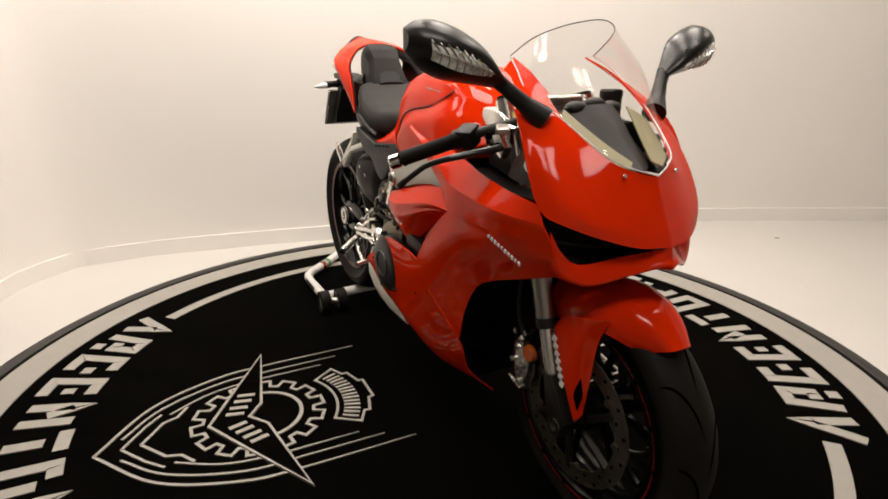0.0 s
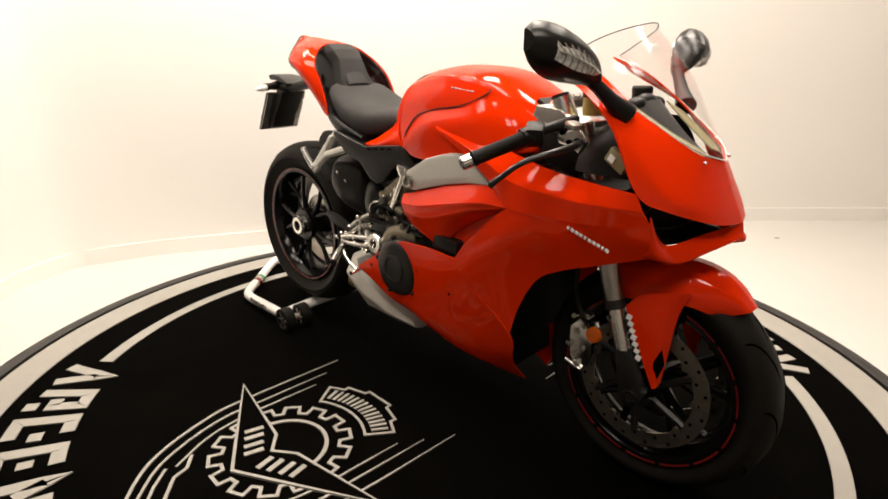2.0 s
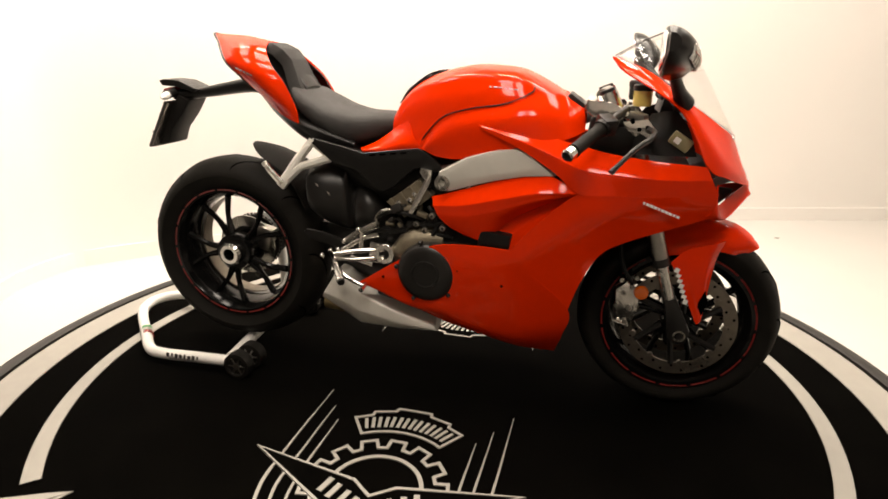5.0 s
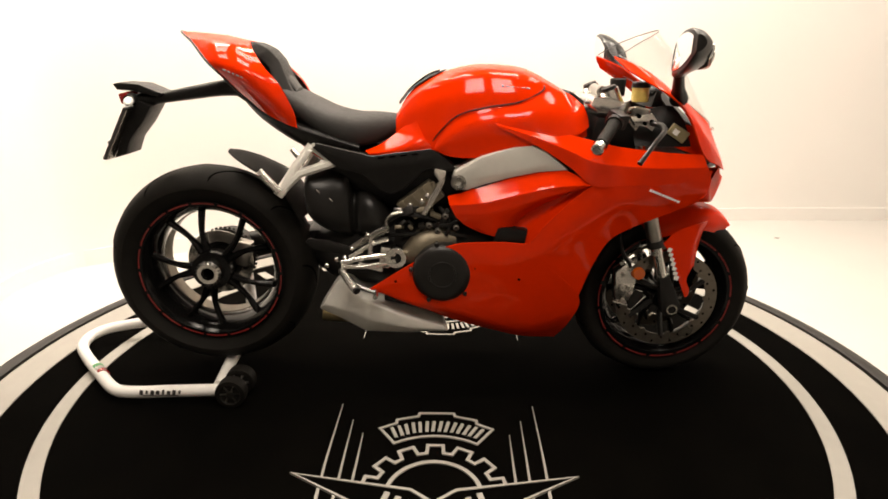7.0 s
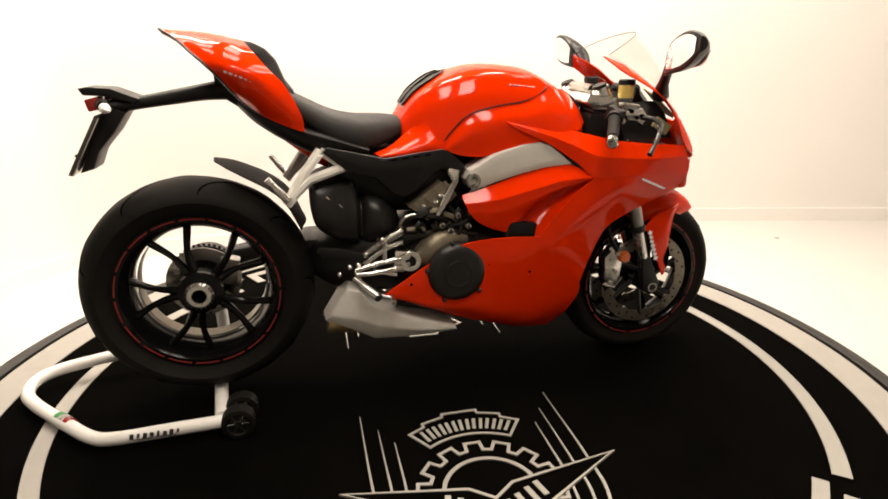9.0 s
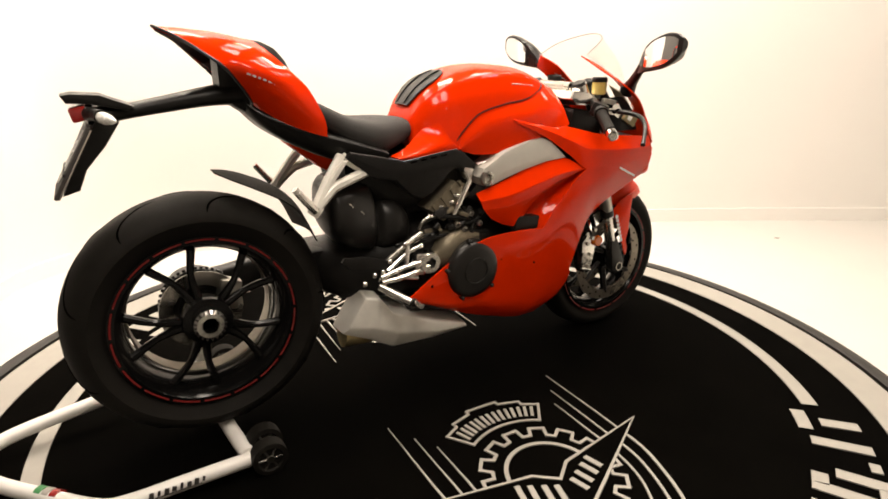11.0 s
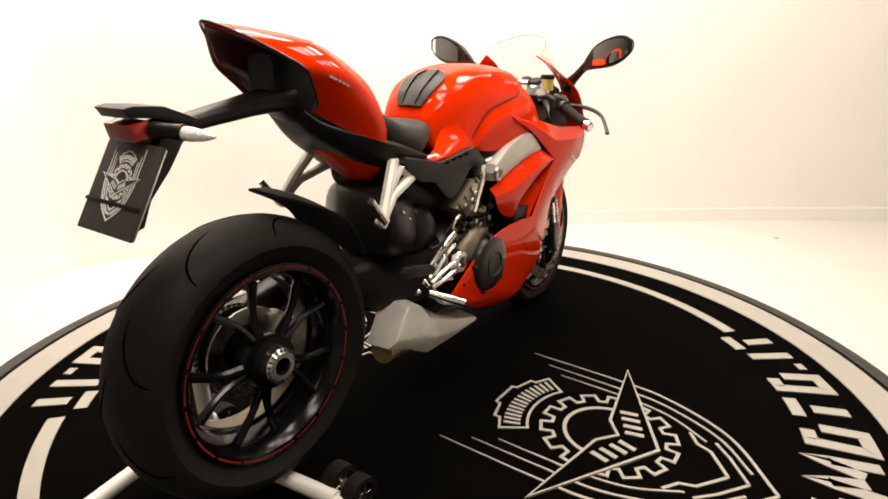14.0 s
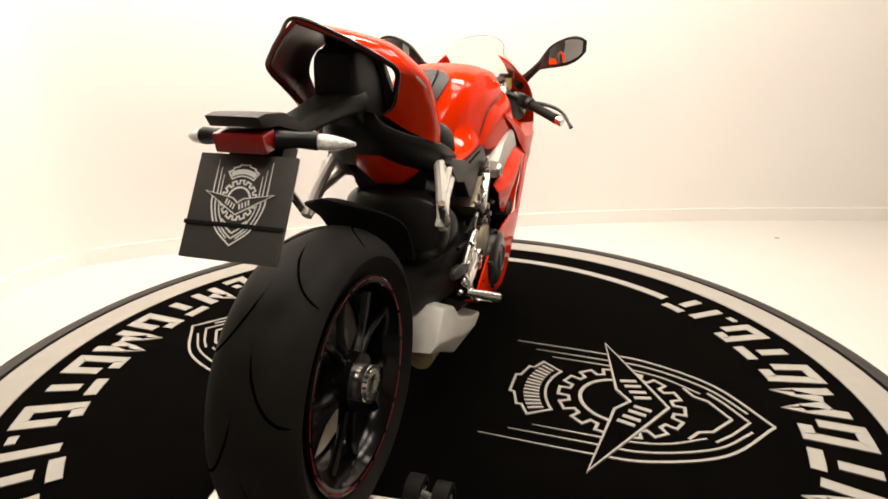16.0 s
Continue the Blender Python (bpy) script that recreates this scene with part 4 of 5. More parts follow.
    part("lamp_hood", prism([(-0.955, 0.962), (-0.935, 0.966), (-0.88, 0.962), (-0.815, 0.935), (-0.83, 0.925), (-0.90, 0.942), (-0.945, 0.945)], -0.048, 0.048, 0.005), BLACK, c)
    part("plate_lamp", block((-0.925, 0, 0.922), (0.035, 0.092, 0.032), (0, -12, 0), 0.005), LAMP_RED, c, "red rear lamp block")
    part("bracket", prism([(-0.89, 0.915), (-0.85, 0.90), (-0.885, 0.85), (-0.93, 0.80), (-0.95, 0.755), (-0.985, 0.745), (-0.93, 0.86)], -0.05, 0.05, 0.006), BLACK, c)
    for s in (1, -1):
        i = part("rear_indicator", tube([(-0.905, s * 0.045, 0.922), (-0.895, s * 0.075, 0.922), (-0.885, s * 0.105, 0.92)], [0.016, 0.013, 0.015], 12), BLACK, c, "rear indicator with clear lens")
        part("lens", loft([[(x0 + dx, s * yy, z0 + dz) for dx, dz in [(rx * math.cos(a), rz * math.sin(a)) for a in np.linspace(0, 2 * math.pi, 9)[:-1]]] for yy, x0, z0, rx, rz in ((0.096, -0.886, 0.92, 0.012, 0.011), (0.115, -0.88, 0.918, 0.0145, 0.013), (0.137, -0.872, 0.916, 0.012, 0.010), (0.158, -0.862, 0.914, 0.003, 0.003))], 16, 14), LENS, i, "clear faceted lens")
    m = pose(-0.9585, 0.003, 0.8235, 0, 30, 0)
    pl = new("number_plate")
    pl.parent = c
    pl.matrix_local = m @ pose(0, 0, 0, 0, -90, 0) @ pose(0, 0, 0, 0, 0, -90)
    pl["label"] = "black card with a white badge in place of a plate"
    part("card", block((0, 0, -0.004), (0.176, 0.172, 0.008), (0, 0, 0), 0.001), PLATE, pl)
    part("strap", block((0, -0.030, 0.0010), (0.179, 0.007, 0.0045), (0, 0, 0), 0.001), BLACK, pl)
    part("card_edge", block((-0.0, -0.0, -0.010), (0.172, 0.168, 0.004), (0, 0, 0), 0.001), ALU, pl)
    global PLATE_SPOT
    PLATE_SPOT = pl


def build_engine(b):
    e = part("engine", loft([ring_yz(-0.17, 0.52, 0.36, 0.13), ring_yz(-0.10, 0.58, 0.34, 0.165), ring_yz(0.0, 0.60, 0.32, 0.18), ring_yz(0.1, 0.60, 0.32, 0.17), ring_yz(0.25, 0.60, 0.34, 0.14)], 24, 20), SATIN, b, "dark metal engine block")
    part("cylinder_head", prism([(-0.125, 0.63), (-0.03, 0.70), (0.015, 0.655), (-0.07, 0.585)], -0.10, -0.172, 0.006), CAST, e, "bronze-grey rear cylinder head")
    for x, z in ((-0.085, 0.632), (-0.05, 0.642), (-0.035, 0.66)):
        part("bolt", lathe([(0.0, -0.181), (0.0045, -0.181), (0.0075, -0.179), (0.0075, -0.17), (0, -0.17)], (x, 0, z), 14), ALU, e)
    for i in range(4):
        part("fin", prism([(-0.115 + i * 0.03, 0.64 + i * 0.019), (-0.108 + i * 0.03, 0.645 + i * 0.019), (-0.075 + i * 0.03, 0.603 + i * 0.019), (-0.082 + i * 0.03, 0.598 + i * 0.019)], -0.165, -0.177, 0.002), CAST, e)
    part("gearbox_cover", loft([ring_yz(-0.11, 0.50, 0.44, 0.05, cy=-0.13), ring_yz(-0.07, 0.545, 0.44, 0.065, cy=-0.135), ring_yz(-0.02, 0.56, 0.46, 0.06, cy=-0.135), ring_yz(0.05, 0.55, 0.49, 0.05, cy=-0.13)], 20, 14), CAST, e, "cast gearbox cover")
    cc = (0.009, 0, 0.434)
    k = part("clutch_cover", lathe([(0.0, -0.2295), (0.036, -0.2295), (0.037, -0.2335), (0.041, -0.2335), (0.042, -0.2295), (0.066, -0.2285), (0.08, -0.224), (0.088, -0.214), (0.090, -0.200), (0.090, -0.17), (0.0, -0.17)], cc, 60, "y", False), SATIN, b, "round satin black clutch cover")
    for i in range(5):
        a = i * math.tau / 5 + 0.5
        part("bolt", lathe([(0.0, -0.222), (0.004, -0.222), (0.0065, -0.219), (0.0065, -0.205)], (cc[0] + 0.093 * math.cos(a), 0, cc[2] + 0.093 * math.sin(a)), 10, "y", False), SATIN, k)
    rnd = random.Random(4)
    for i in range(16):
        x, z = rnd.uniform(-0.13, 0.06), rnd.uniform(0.555, 0.62)
        part("linkage_piece", block((x, -0.15 - rnd.uniform(0, 0.035), z), (rnd.uniform(0.012, 0.035), 0.02, rnd.uniform(0.01, 0.028)), (rnd.uniform(-30, 30), rnd.uniform(-60, 60), 0), 0.003), SATIN if i % 3 else CAST, e)
    for p in ([(-0.165, -0.16, 0.56), (-0.12, -0.175, 0.60), (-0.06, -0.18, 0.60), (0.0, -0.175, 0.585)], [(-0.22, -0.15, 0.53), (-0.12, -0.165, 0.538), (0.0, -0.17, 0.545), (0.08, -0.175, 0.535)], [(-0.05, -0.16, 0.58), (0.02, -0.175, 0.57), (0.07, -0.17, 0.60), (0.09, -0.16, 0.65)], [(0.0, -0.15, 0.62), (0.03, -0.17, 0.58), (0.02, -0.18, 0.54)]):
        part("hose", tube(p, 0.006, 8), BLACK, e)
    for x, z in ((-0.03, 0.572), (0.018, 0.60), (0.05, 0.565), (-0.005, 0.555)):
        part("clamp", lathe([(0.004, -0.186), (0.009, -0.184), (0.009, -0.172), (0.004, -0.172)], (x, 0, z), 12), STEEL, e)
    part("airbox", loft([ring_yz(-0.34, 0.785, 0.70, 0.10), ring_yz(-0.20, 0.785, 0.60, 0.115), ring_yz(-0.08, 0.785, 0.585, 0.12), ring_yz(0.04, 0.78, 0.60, 0.13), ring_yz(0.10, 0.77, 0.66, 0.12)], 24, 18), BLACK, b, "black airbox under the tank")
    part("swingarm_pivot", loft([ring_yz(-0.43, 0.50, 0.40, 0.07, cy=0.06), ring_yz(-0.34, 0.53, 0.345, 0.11, cy=0.03), ring_yz(-0.22, 0.56, 0.335, 0.14, cy=0.01), ring_yz(-0.12, 0.56, 0.33, 0.15)], 24, 16), BLACK, b, "black swingarm pivot and linkage")
    # frame
    f = part("front_frame", prism([(0.036, 0.708), (0.044, 0.735), (0.075, 0.752), (0.118, 0.777), (0.16, 0.790), (0.21, 0.803), (0.258, 0.808), (0.29, 0.800), (0.325, 0.772), (0.366, 0.738), (0.28, 0.732), (0.20, 0.716), (0.13, 0.697), (0.075, 0.680), (0.048, 0.682)], -0.12, -0.205, 0.012), GREY, b, "grey cast aluminium frame spar")
    part("front_frame", flip(prism([(0.036, 0.708), (0.044, 0.735), (0.118, 0.777), (0.21, 0.803), (0.258, 0.808), (0.325, 0.772), (0.366, 0.738), (0.28, 0.732), (0.13, 0.697), (0.075, 0.680), (0.048, 0.682)], -0.12, -0.205, 0.012)), GREY, b, "grey cast aluminium frame spar")
    part("frame_bolt", lathe([(0.0, -0.203), (0.009, -0.203), (0.009, -0.211), (0.014, -0.213), (0.021, -0.211), (0.0225, -0.200), (0.0, -0.20)], (0.055, 0, 0.705), 28), STEEL, f, "steel frame bolt")
    part("frame_stay", prism([(-0.012, 0.742), (0.02, 0.735), (0.016, 0.70), (-0.016, 0.64), (-0.04, 0.60), (-0.052, 0.607), (-0.030, 0.655), (-0.002, 0.705), (-0.016, 0.727)], -0.14, -0.188, 0.005), ALU, f)
    part("frame_pin", tube([(0.045, -0.16, 0.737), (0.075, -0.17, 0.742)], 0.01, 10), STEEL, f)
    for s in (1, -1):
        sub = prism([(-0.36, 0.795), (-0.345, 0.808), (-0.217, 0.777), (-0.193, 0.770), (-0.121, 0.780), (-0.024, 0.792), (0.000, 0.782), (0.042, 0.745), (0.040, 0.728), (0.018, 0.724), (-0.025, 0.735), (-0.045, 0.728), (-0.075, 0.70), (-0.105, 0.672), (-0.14, 0.66), (-0.17, 0.672), (-0.22, 0.72), (-0.29, 0.735)], -0.12, -0.168, 0.010)
        sp = part("subframe_cover", sub if s == 1 else flip(sub), BLACK, b, "black plastic subframe cover")
        for i in range(4):
            part("slot", block((-0.165 + i * 0.032, -s * 0.1665, 0.7675 + 0.0035 * i), (0.018, 0.006, 0.004), (0, -7, 0), 0), GROOVE, sp)
        part("edge_line", tube([(-0.35, -s * 0.164, 0.806), (-0.217, -s * 0.164, 0.776), (-0.193, -s * 0.164, 0.769), (-0.121, -s * 0.164, 0.779), (-0.024, -s * 0.164, 0.790)], 0.003, 6, smooth=False), SATIN, sp)
        h = bmesh.new()
        for p in ([(-0.300, -s * 0.15, 0.752), (-0.40, -s * 0.165, 0.722), (-0.455, -s * 0.176, 0.672)], [(-0.365, -s * 0.14, 0.798), (-0.41, -s * 0.160, 0.742), (-0.452, -s * 0.176, 0.680)], [(-0.365, -s * 0.14, 0.798), (-0.300, -s * 0.15, 0.752)]):
            tube(p, [0.0135] * len(p), 8, bm=h, smooth=False)
        block((-0.455, -s * 0.177, 0.672), (0.03, 0.02, 0.03), (0, 40, 0), 0.005, h)
        prism([(-0.372, 0.790), (-0.358, 0.788), (-0.430, 0.697), (-0.448, 0.664), (-0.464, 0.666), (-0.438, 0.708)], -s * 0.160, -s * 0.174, 0.004, bm=h)
        hb = part("footrest_hanger", h, EXHAUST, b, "silver passenger footrest hanger")
        part("footrest", tube([(-0.456, -s * 0.185, 0.672), (-0.482, -s * 0.188, 0.702), (-0.508, -s * 0.19, 0.735)], [0.011, 0.0105, 0.009], 10), ALU, hb, "folded silver passenger peg")
    # silencer housing: two dark bulges behind the engine
    part("silencer_shell", loft([ring_yz(-0.40, 0.70, 0.62, 0.06, cy=-0.07), ring_yz(-0.388, 0.718, 0.57, 0.105, cy=-0.055), ring_yz(-0.35, 0.728, 0.53, 0.142, cy=-0.022), ring_yz(-0.305, 0.73, 0.505, 0.152), ring_yz(-0.272, 0.715, 0.50, 0.140), ring_yz(-0.258, 0.66, 0.50, 0.118), ring_yz(-0.238, 0.672, 0.495, 0.138), ring_yz(-0.20, 0.665, 0.50, 0.146), ring_yz(-0.165, 0.635, 0.51, 0.13), ring_yz(-0.14, 0.59, 0.53, 0.09)], 36, 54), BLACK_GLOSS, b, "smooth satin black two-lobed silencer shell")
    for x, z in ((-0.352, 0.668), (-0.318, 0.642)):
        part("shell_clip", block((x, -0.1535 if x > -0.33 else -0.160, z), (0.014, 0.004, 0.004), (0, 45, 0), 0.001), ALU, b)
    part("swingarm", loft([ring_yz(-0.15, 0.50, 0.40, 0.10, cy=0.03), ring_yz(-0.30, 0.50, 0.40, 0.06, cy=0.10), ring_yz(-0.45, 0.49, 0.40, 0.045, cy=0.145), ring_yz(-0.60, 0.46, 0.37, 0.035, cy=0.155), ring_yz(-0.73, 0.44, 0.34, 0.035, cy=0.15), ring_yz(-0.79, 0.42, 0.36, 0.02, cy=0.15)], 24, 24), SATIN, b, "satin black single-sided swingarm")
    part("hugger", sheet([
        [(-0.656, -0.004, 0.760), (-0.62, -0.045, 0.744), (-0.58, -0.072, 0.726), (-0.506, -0.092, 0.685), (-0.462, -0.097, 0.640), (-0.428, -0.097, 0.565)],
        [(-0.657, 0.02, 0.764), (-0.62, 0.02, 0.758), (-0.575, 0.02, 0.742), (-0.505, 0.02, 0.706), (-0.452, 0.02, 0.655), (-0.412, 0.02, 0.565)],
        [(-0.656, 0.044, 0.760), (-0.62, 0.085, 0.744), (-0.58, 0.105, 0.726), (-0.506, 0.118, 0.685), (-0.462, 0.12, 0.640), (-0.428, 0.12, 0.565)]], 14, 26, 0.004, False, (-0.7, 0, 0.4)), RUBBER, b, "black rear mudguard")
    part("hub_carrier", lathe([(0.03, 0.028), (0.078, 0.028), (0.084, 0.036), (0.084, 0.150), (0.03, 0.150)], (RC[0], 0, RC[2]), 40), BLACK_GLOSS, b, "black eccentric hub carrier on the swingarm")
    part("chain_guard", block((-0.36, 0.06, 0.46), (0.14, 0.16, 0.10), (0, 0, 0), 0.02), BLACK, b)
    part("shock", tube([(-0.30, 0.0, 0.5), (-0.37, 0.03, 0.62)], 0.03, 14), GOLD, b, "gold shock absorber")
    part("rear_caliper", block((-0.655, 0.02, 0.42), (0.06, 0.05, 0.085), (0, 15, 0), 0.012), STEEL, b, "rear brake caliper")
    # exhaust belly
    x = part("exhaust_box", facets([
        [(-0.384, -0.04, 0.275), (-0.382, -0.12, 0.278), (-0.366, -0.138, 0.300), (-0.312, -0.140, 0.384), (-0.308, -0.04, 0.395)],
        [(-0.310, -0.04, 0.240), (-0.305, -0.14, 0.250), (-0.288, -0.165, 0.292), (-0.272, -0.156, 0.378), (-0.270, -0.04, 0.392)],
        [(-0.240, -0.04, 0.205), (-0.235, -0.145, 0.210), (-0.225, -0.172, 0.265), (-0.240, -0.165, 0.330), (-0.24, -0.04, 0.345)],
        [(-0.100, -0.04, 0.200), (-0.095, -0.145, 0.205), (-0.090, -0.174, 0.235), (-0.120, -0.170, 0.280), (-0.11, -0.04, 0.300)],
        [(0.020, -0.06, 0.203), (0.024, -0.130, 0.206), (0.028, -0.160, 0.218), (0.018, -0.160, 0.234), (0.01, -0.06, 0.250)]]), EXHAUST, b, "bead-blasted silver exhaust end box", 50)
    part("outlet", tube([(-0.372, -0.088, 0.262), (-0.28, -0.088, 0.250)], [0.038, 0.034], 20), GOLD, x, "heat-tinted exhaust outlet")
    # foot controls on the right
    r = new("rearset")
    r.parent = b
    r["label"] = "machined aluminium foot control assembly"
    br = bmesh.new()
    for p in ([(-0.13, -0.185, 0.485), (-0.22, -0.192, 0.475), (-0.29, -0.20, 0.462)], [(-0.13, -0.185, 0.462), (-0.22, -0.192, 0.448), (-0.29, -0.20, 0.45)], [(-0.15, -0.18, 0.53), (-0.20, -0.185, 0.515), (-0.265, -0.19, 0.475)], [(-0.20, -0.185, 0.54), (-0.205, -0.188, 0.48)], [(-0.24, -0.19, 0.455), (-0.17, -0.186, 0.435)]):
        tube(p, [0.0075] * len(p), 8, bm=br)
    part("bracket", br, ALU, r)
    part("pivot_boss", lathe([(0.014, -0.178), (0.016, -0.196), (0.030, -0.196), (0.034, -0.19), (0.036, -0.17), (0.014, -0.17)], (-0.128, 0, 0.474), 32), ALU, r)
    part("pivot_axle", lathe([(0.0, -0.186), (0.014, -0.186), (0.014, -0.17), (0.0, -0.17)], (-0.128, 0, 0.474), 20), BLACK, r)
    part("boss_block", block((-0.16, -0.178, 0.475), (0.035, 0.03, 0.065), (0, 8, 0), 0.006), ALU, r)
    part("footpeg", tube([(-0.292, -0.195, 0.435), (-0.262, -0.24, 0.418), (-0.238, -0.275, 0.405)], [0.010, 0.0125, 0.0125], 12), ALU, r, "knurled silver footpeg")
    part("peg_end", tube([(-0.2375, -0.2755, 0.4045), (-0.2355, -0.279, 0.403)], 0.011, 12), BLACK, r)
    part("brake_pedal", tube([(-0.285, -0.205, 0.44), (-0.262, -0.21, 0.405), (-0.225, -0.215, 0.385), (-0.19, -0.22, 0.375)], [0.008, 0.007, 0.006, 0.006], 8), ALU, r)
    part("pedal_tip", tube([(-0.19, -0.205, 0.375), (-0.188, -0.245, 0.370)], 0.008, 10), ALU, r)
    part("heel_guard", prism([(-0.395, 0.522), (-0.385, 0.532), (-0.33, 0.526), (-0.27, 0.508), (-0.245, 0.49), (-0.27, 0.478), (-0.32, 0.488), (-0.375, 0.498)], -0.175, -0.188, 0.005), BLACK, r, "black heel guard")
    part("master_cylinder", tube([(-0.262, -0.18, 0.500), (-0.20, -0.18, 0.538), (-0.15, -0.18, 0.563)], [0.008, 0.012, 0.012], 12), STEEL, r)
    part("hose", tube([(-0.152, -0.18, 0.562), (-0.155, -0.18, 0.585), (-0.135, -0.18, 0.605), (-0.10, -0.175, 0.61)], 0.005, 8), STEEL, r)
    for x0, z0 in ((-0.287, 0.455), (-0.335, 0.45), (-0.305, 0.47), (-0.28, 0.475), (-0.21, 0.545), (-0.258, 0.503)):
        part("linkage_joint", egg((x0, -0.19, z0), (0.008, 0.008, 0.008), n=10), ALU, r)


def build_front(b):
    for s in (1, -1):
        k = new("fork_leg")
        k.parent = b
        k["label"] = "black upside-down fork leg with a chromed slider"
        y = -s * 0.108
        def along(t):
            return (0.548 + (0.735 - 0.548) * t, y, 0.90 + (0.276 - 0.90) * t)
        part("outer_tube", tube([along(0.0), along(0.66)], 0.0225, 20), STEEL, k, "grey metal outer fork tube")
        part("collar", tube([along(0.635), along(0.67)], 0.0245, 20), SATIN, k)
        part("slider", tube([along(0.66), along(0.88)], 0.0175, 20), ALU, k, "chromed fork slider")
        part("axle_clamp", prism([(0.690, 0.385), (0.722, 0.39), (0.77, 0.29), (0.762, 0.255), (0.735, 0.245), (0.712, 0.262)], y - s * -0.016, y - s * 0.018, 0.006), BLACK_GLOSS, k)
        part("axle_end", lathe([(0.010, -s * 0.110), (0.012, -s * 0.129), (0.018, -s * 0.129), (0.020, -s * 0.11)], (0.742, 0, 0.276), 24), STEEL, k)
        cal = part("front_caliper", prism([(0.555, 0.395), (0.585, 0.425), (0.625, 0.39), (0.62, 0.33), (0.605, 0.285), (0.575, 0.275), (0.56, 0.32)], y + s * 0.045, y - s * 0.004, 0.009), ALU, k, "machined radial brake caliper")
        for x0, z0 in ((0.578, 0.39), (0.597, 0.345), (0.588, 0.30), (0.56, 0.35), (0.60, 0.41), (0.57, 0.43), (0.61, 0.44)):
            part("caliper_bolt", tube([(x0, y + s * 0.004, z0), (x0, y - s * 0.012, z0)], 0.007, 10), STEEL, cal)
        part("caliper_pin", tube([(0.553, y - s * 0.008, 0.302), (0.60, y - s * 0.008, 0.288)], 0.005, 8), ALU, cal)
        part("reflector", lathe([(0.0, -s * 0.013), (0.018, -s * 0.012), (0.0205, -s * 0.007), (0.0205, 0.0), (0.0, 0.0)], (0.627, y - s * 0.003, 0.395), 28), AMBER, k, "round amber side reflector")
        part("brake_hose", tube([(0.60, y, 0.42), (0.57, y, 0.47), (0.56, y * 0.9, 0.55), (0.60, y * 0.8, 0.65)], 0.006, 8), BLACK, k)
        fl = sheet([
            [(0.697, -s * 0.108, 0.492), (0.735, -s * 0.112, 0.535), (0.80, -s * 0.108, 0.555), (0.835, -s * 0.085, 0.560)],
            [(0.730, -s * 0.116, 0.435), (0.755, -s * 0.117, 0.465), (0.79, -s * 0.112, 0.490), (0.815, -s * 0.092, 0.500)],
            [(0.765, -s * 0.114, 0.355), (0.778, -s * 0.114, 0.375), (0.795, -s * 0.110, 0.395), (0.806, -s * 0.096, 0.405)],
            [(0.785, -s * 0.112, 0.312), (0.790, -s * 0.112, 0.314), (0.796, -s * 0.110, 0.320), (0.800, -s * 0.102, 0.330)]], 18, 14, 0.004, False, (0.74, 0, 0.4))
        part("fork_guard", fl, RED, k, "glossy red fork guard")
        part("guard_hole", prism([(0.778, 0.374), (0.797, 0.418), (0.807, 0.385), (0.795, 0.342)], -s * 0.111, -s * 0.1135, 0), GROOVE, k)
        for i in range(7):
            part("lettering_bar", block((0.714 + 0.0055 * i, -s * 0.1185, 0.474 - 0.0155 * i), (0.0125, 0.003, 0.0105 if i % 3 else 0.013), (0, 19, 0), 0), PLATE_WHITE, k)
    part("front_mudguard", sheet([
        [(0.942, 0, 0.530), (0.908, 0, 0.568), (0.86, 0, 0.594), (0.78, 0, 0.605), (0.69, 0, 0.592), (0.62, 0, 0.568)],
        [(0.936, -0.026, 0.527), (0.900, -0.040, 0.560), (0.852, -0.048, 0.585), (0.78, -0.055, 0.595), (0.69, -0.055, 0.580), (0.625, -0.05, 0.557)],
        [(0.912, -0.040, 0.518), (0.880, -0.060, 0.535), (0.840, -0.074, 0.552), (0.775, -0.090, 0.560), (0.70, -0.088, 0.542), (0.65, -0.075, 0.52)],
        [(0.898, -0.042, 0.510), (0.868, -0.062, 0.514), (0.834, -0.078, 0.524), (0.775, -0.098, 0.530), (0.71, -0.092, 0.51), (0.66, -0.078, 0.50)]], 16, 30, 0.004, True, (0.742, 0, 0.3)), RED, b, "glossy red front mudguard")
    part("front_axle", tube([(0.742, -0.115, 0.276), (0.742, 0.115, 0.276)], 0.013, 16), STEEL, b)
    # steering head, bars and controls
    part("top_yoke", prism([(0.425, 0.912), (0.435, 0.935), (0.50, 0.930), (0.55, 0.90), (0.545, 0.885), (0.45, 0.89)], -0.14, 0.14, 0.008), ALU, b, "machined aluminium top yoke")
    part("steering_damper", tube([(0.47, -0.09, 0.945), (0.49, 0.09, 0.945)], 0.016, 14), STEEL, b)
    part("lower_yoke", block((0.60, 0, 0.74), (0.09, 0.26, 0.04), (0, 17, 0), 0.01), BLACK, b)
    dash = part("dash", prism([(0.62, 0.90), (0.632, 0.950), (0.645, 0.948), (0.66, 0.90)], -0.072, 0.072, 0.012), BLACK, b, "black instrument display")
    for y, z in ((-0.042, 0.944), (0.005, 0.950), (0.048, 0.942)):
        part("dash_hood", egg((0.638, y, z), (0.022, 0.026, 0.016)), BLACK, dash)
    part("wiring_cover", block((0.52, 0, 0.83), (0.16, 0.26, 0.08), (0, 10, 0), 0.02), BLACK, b)
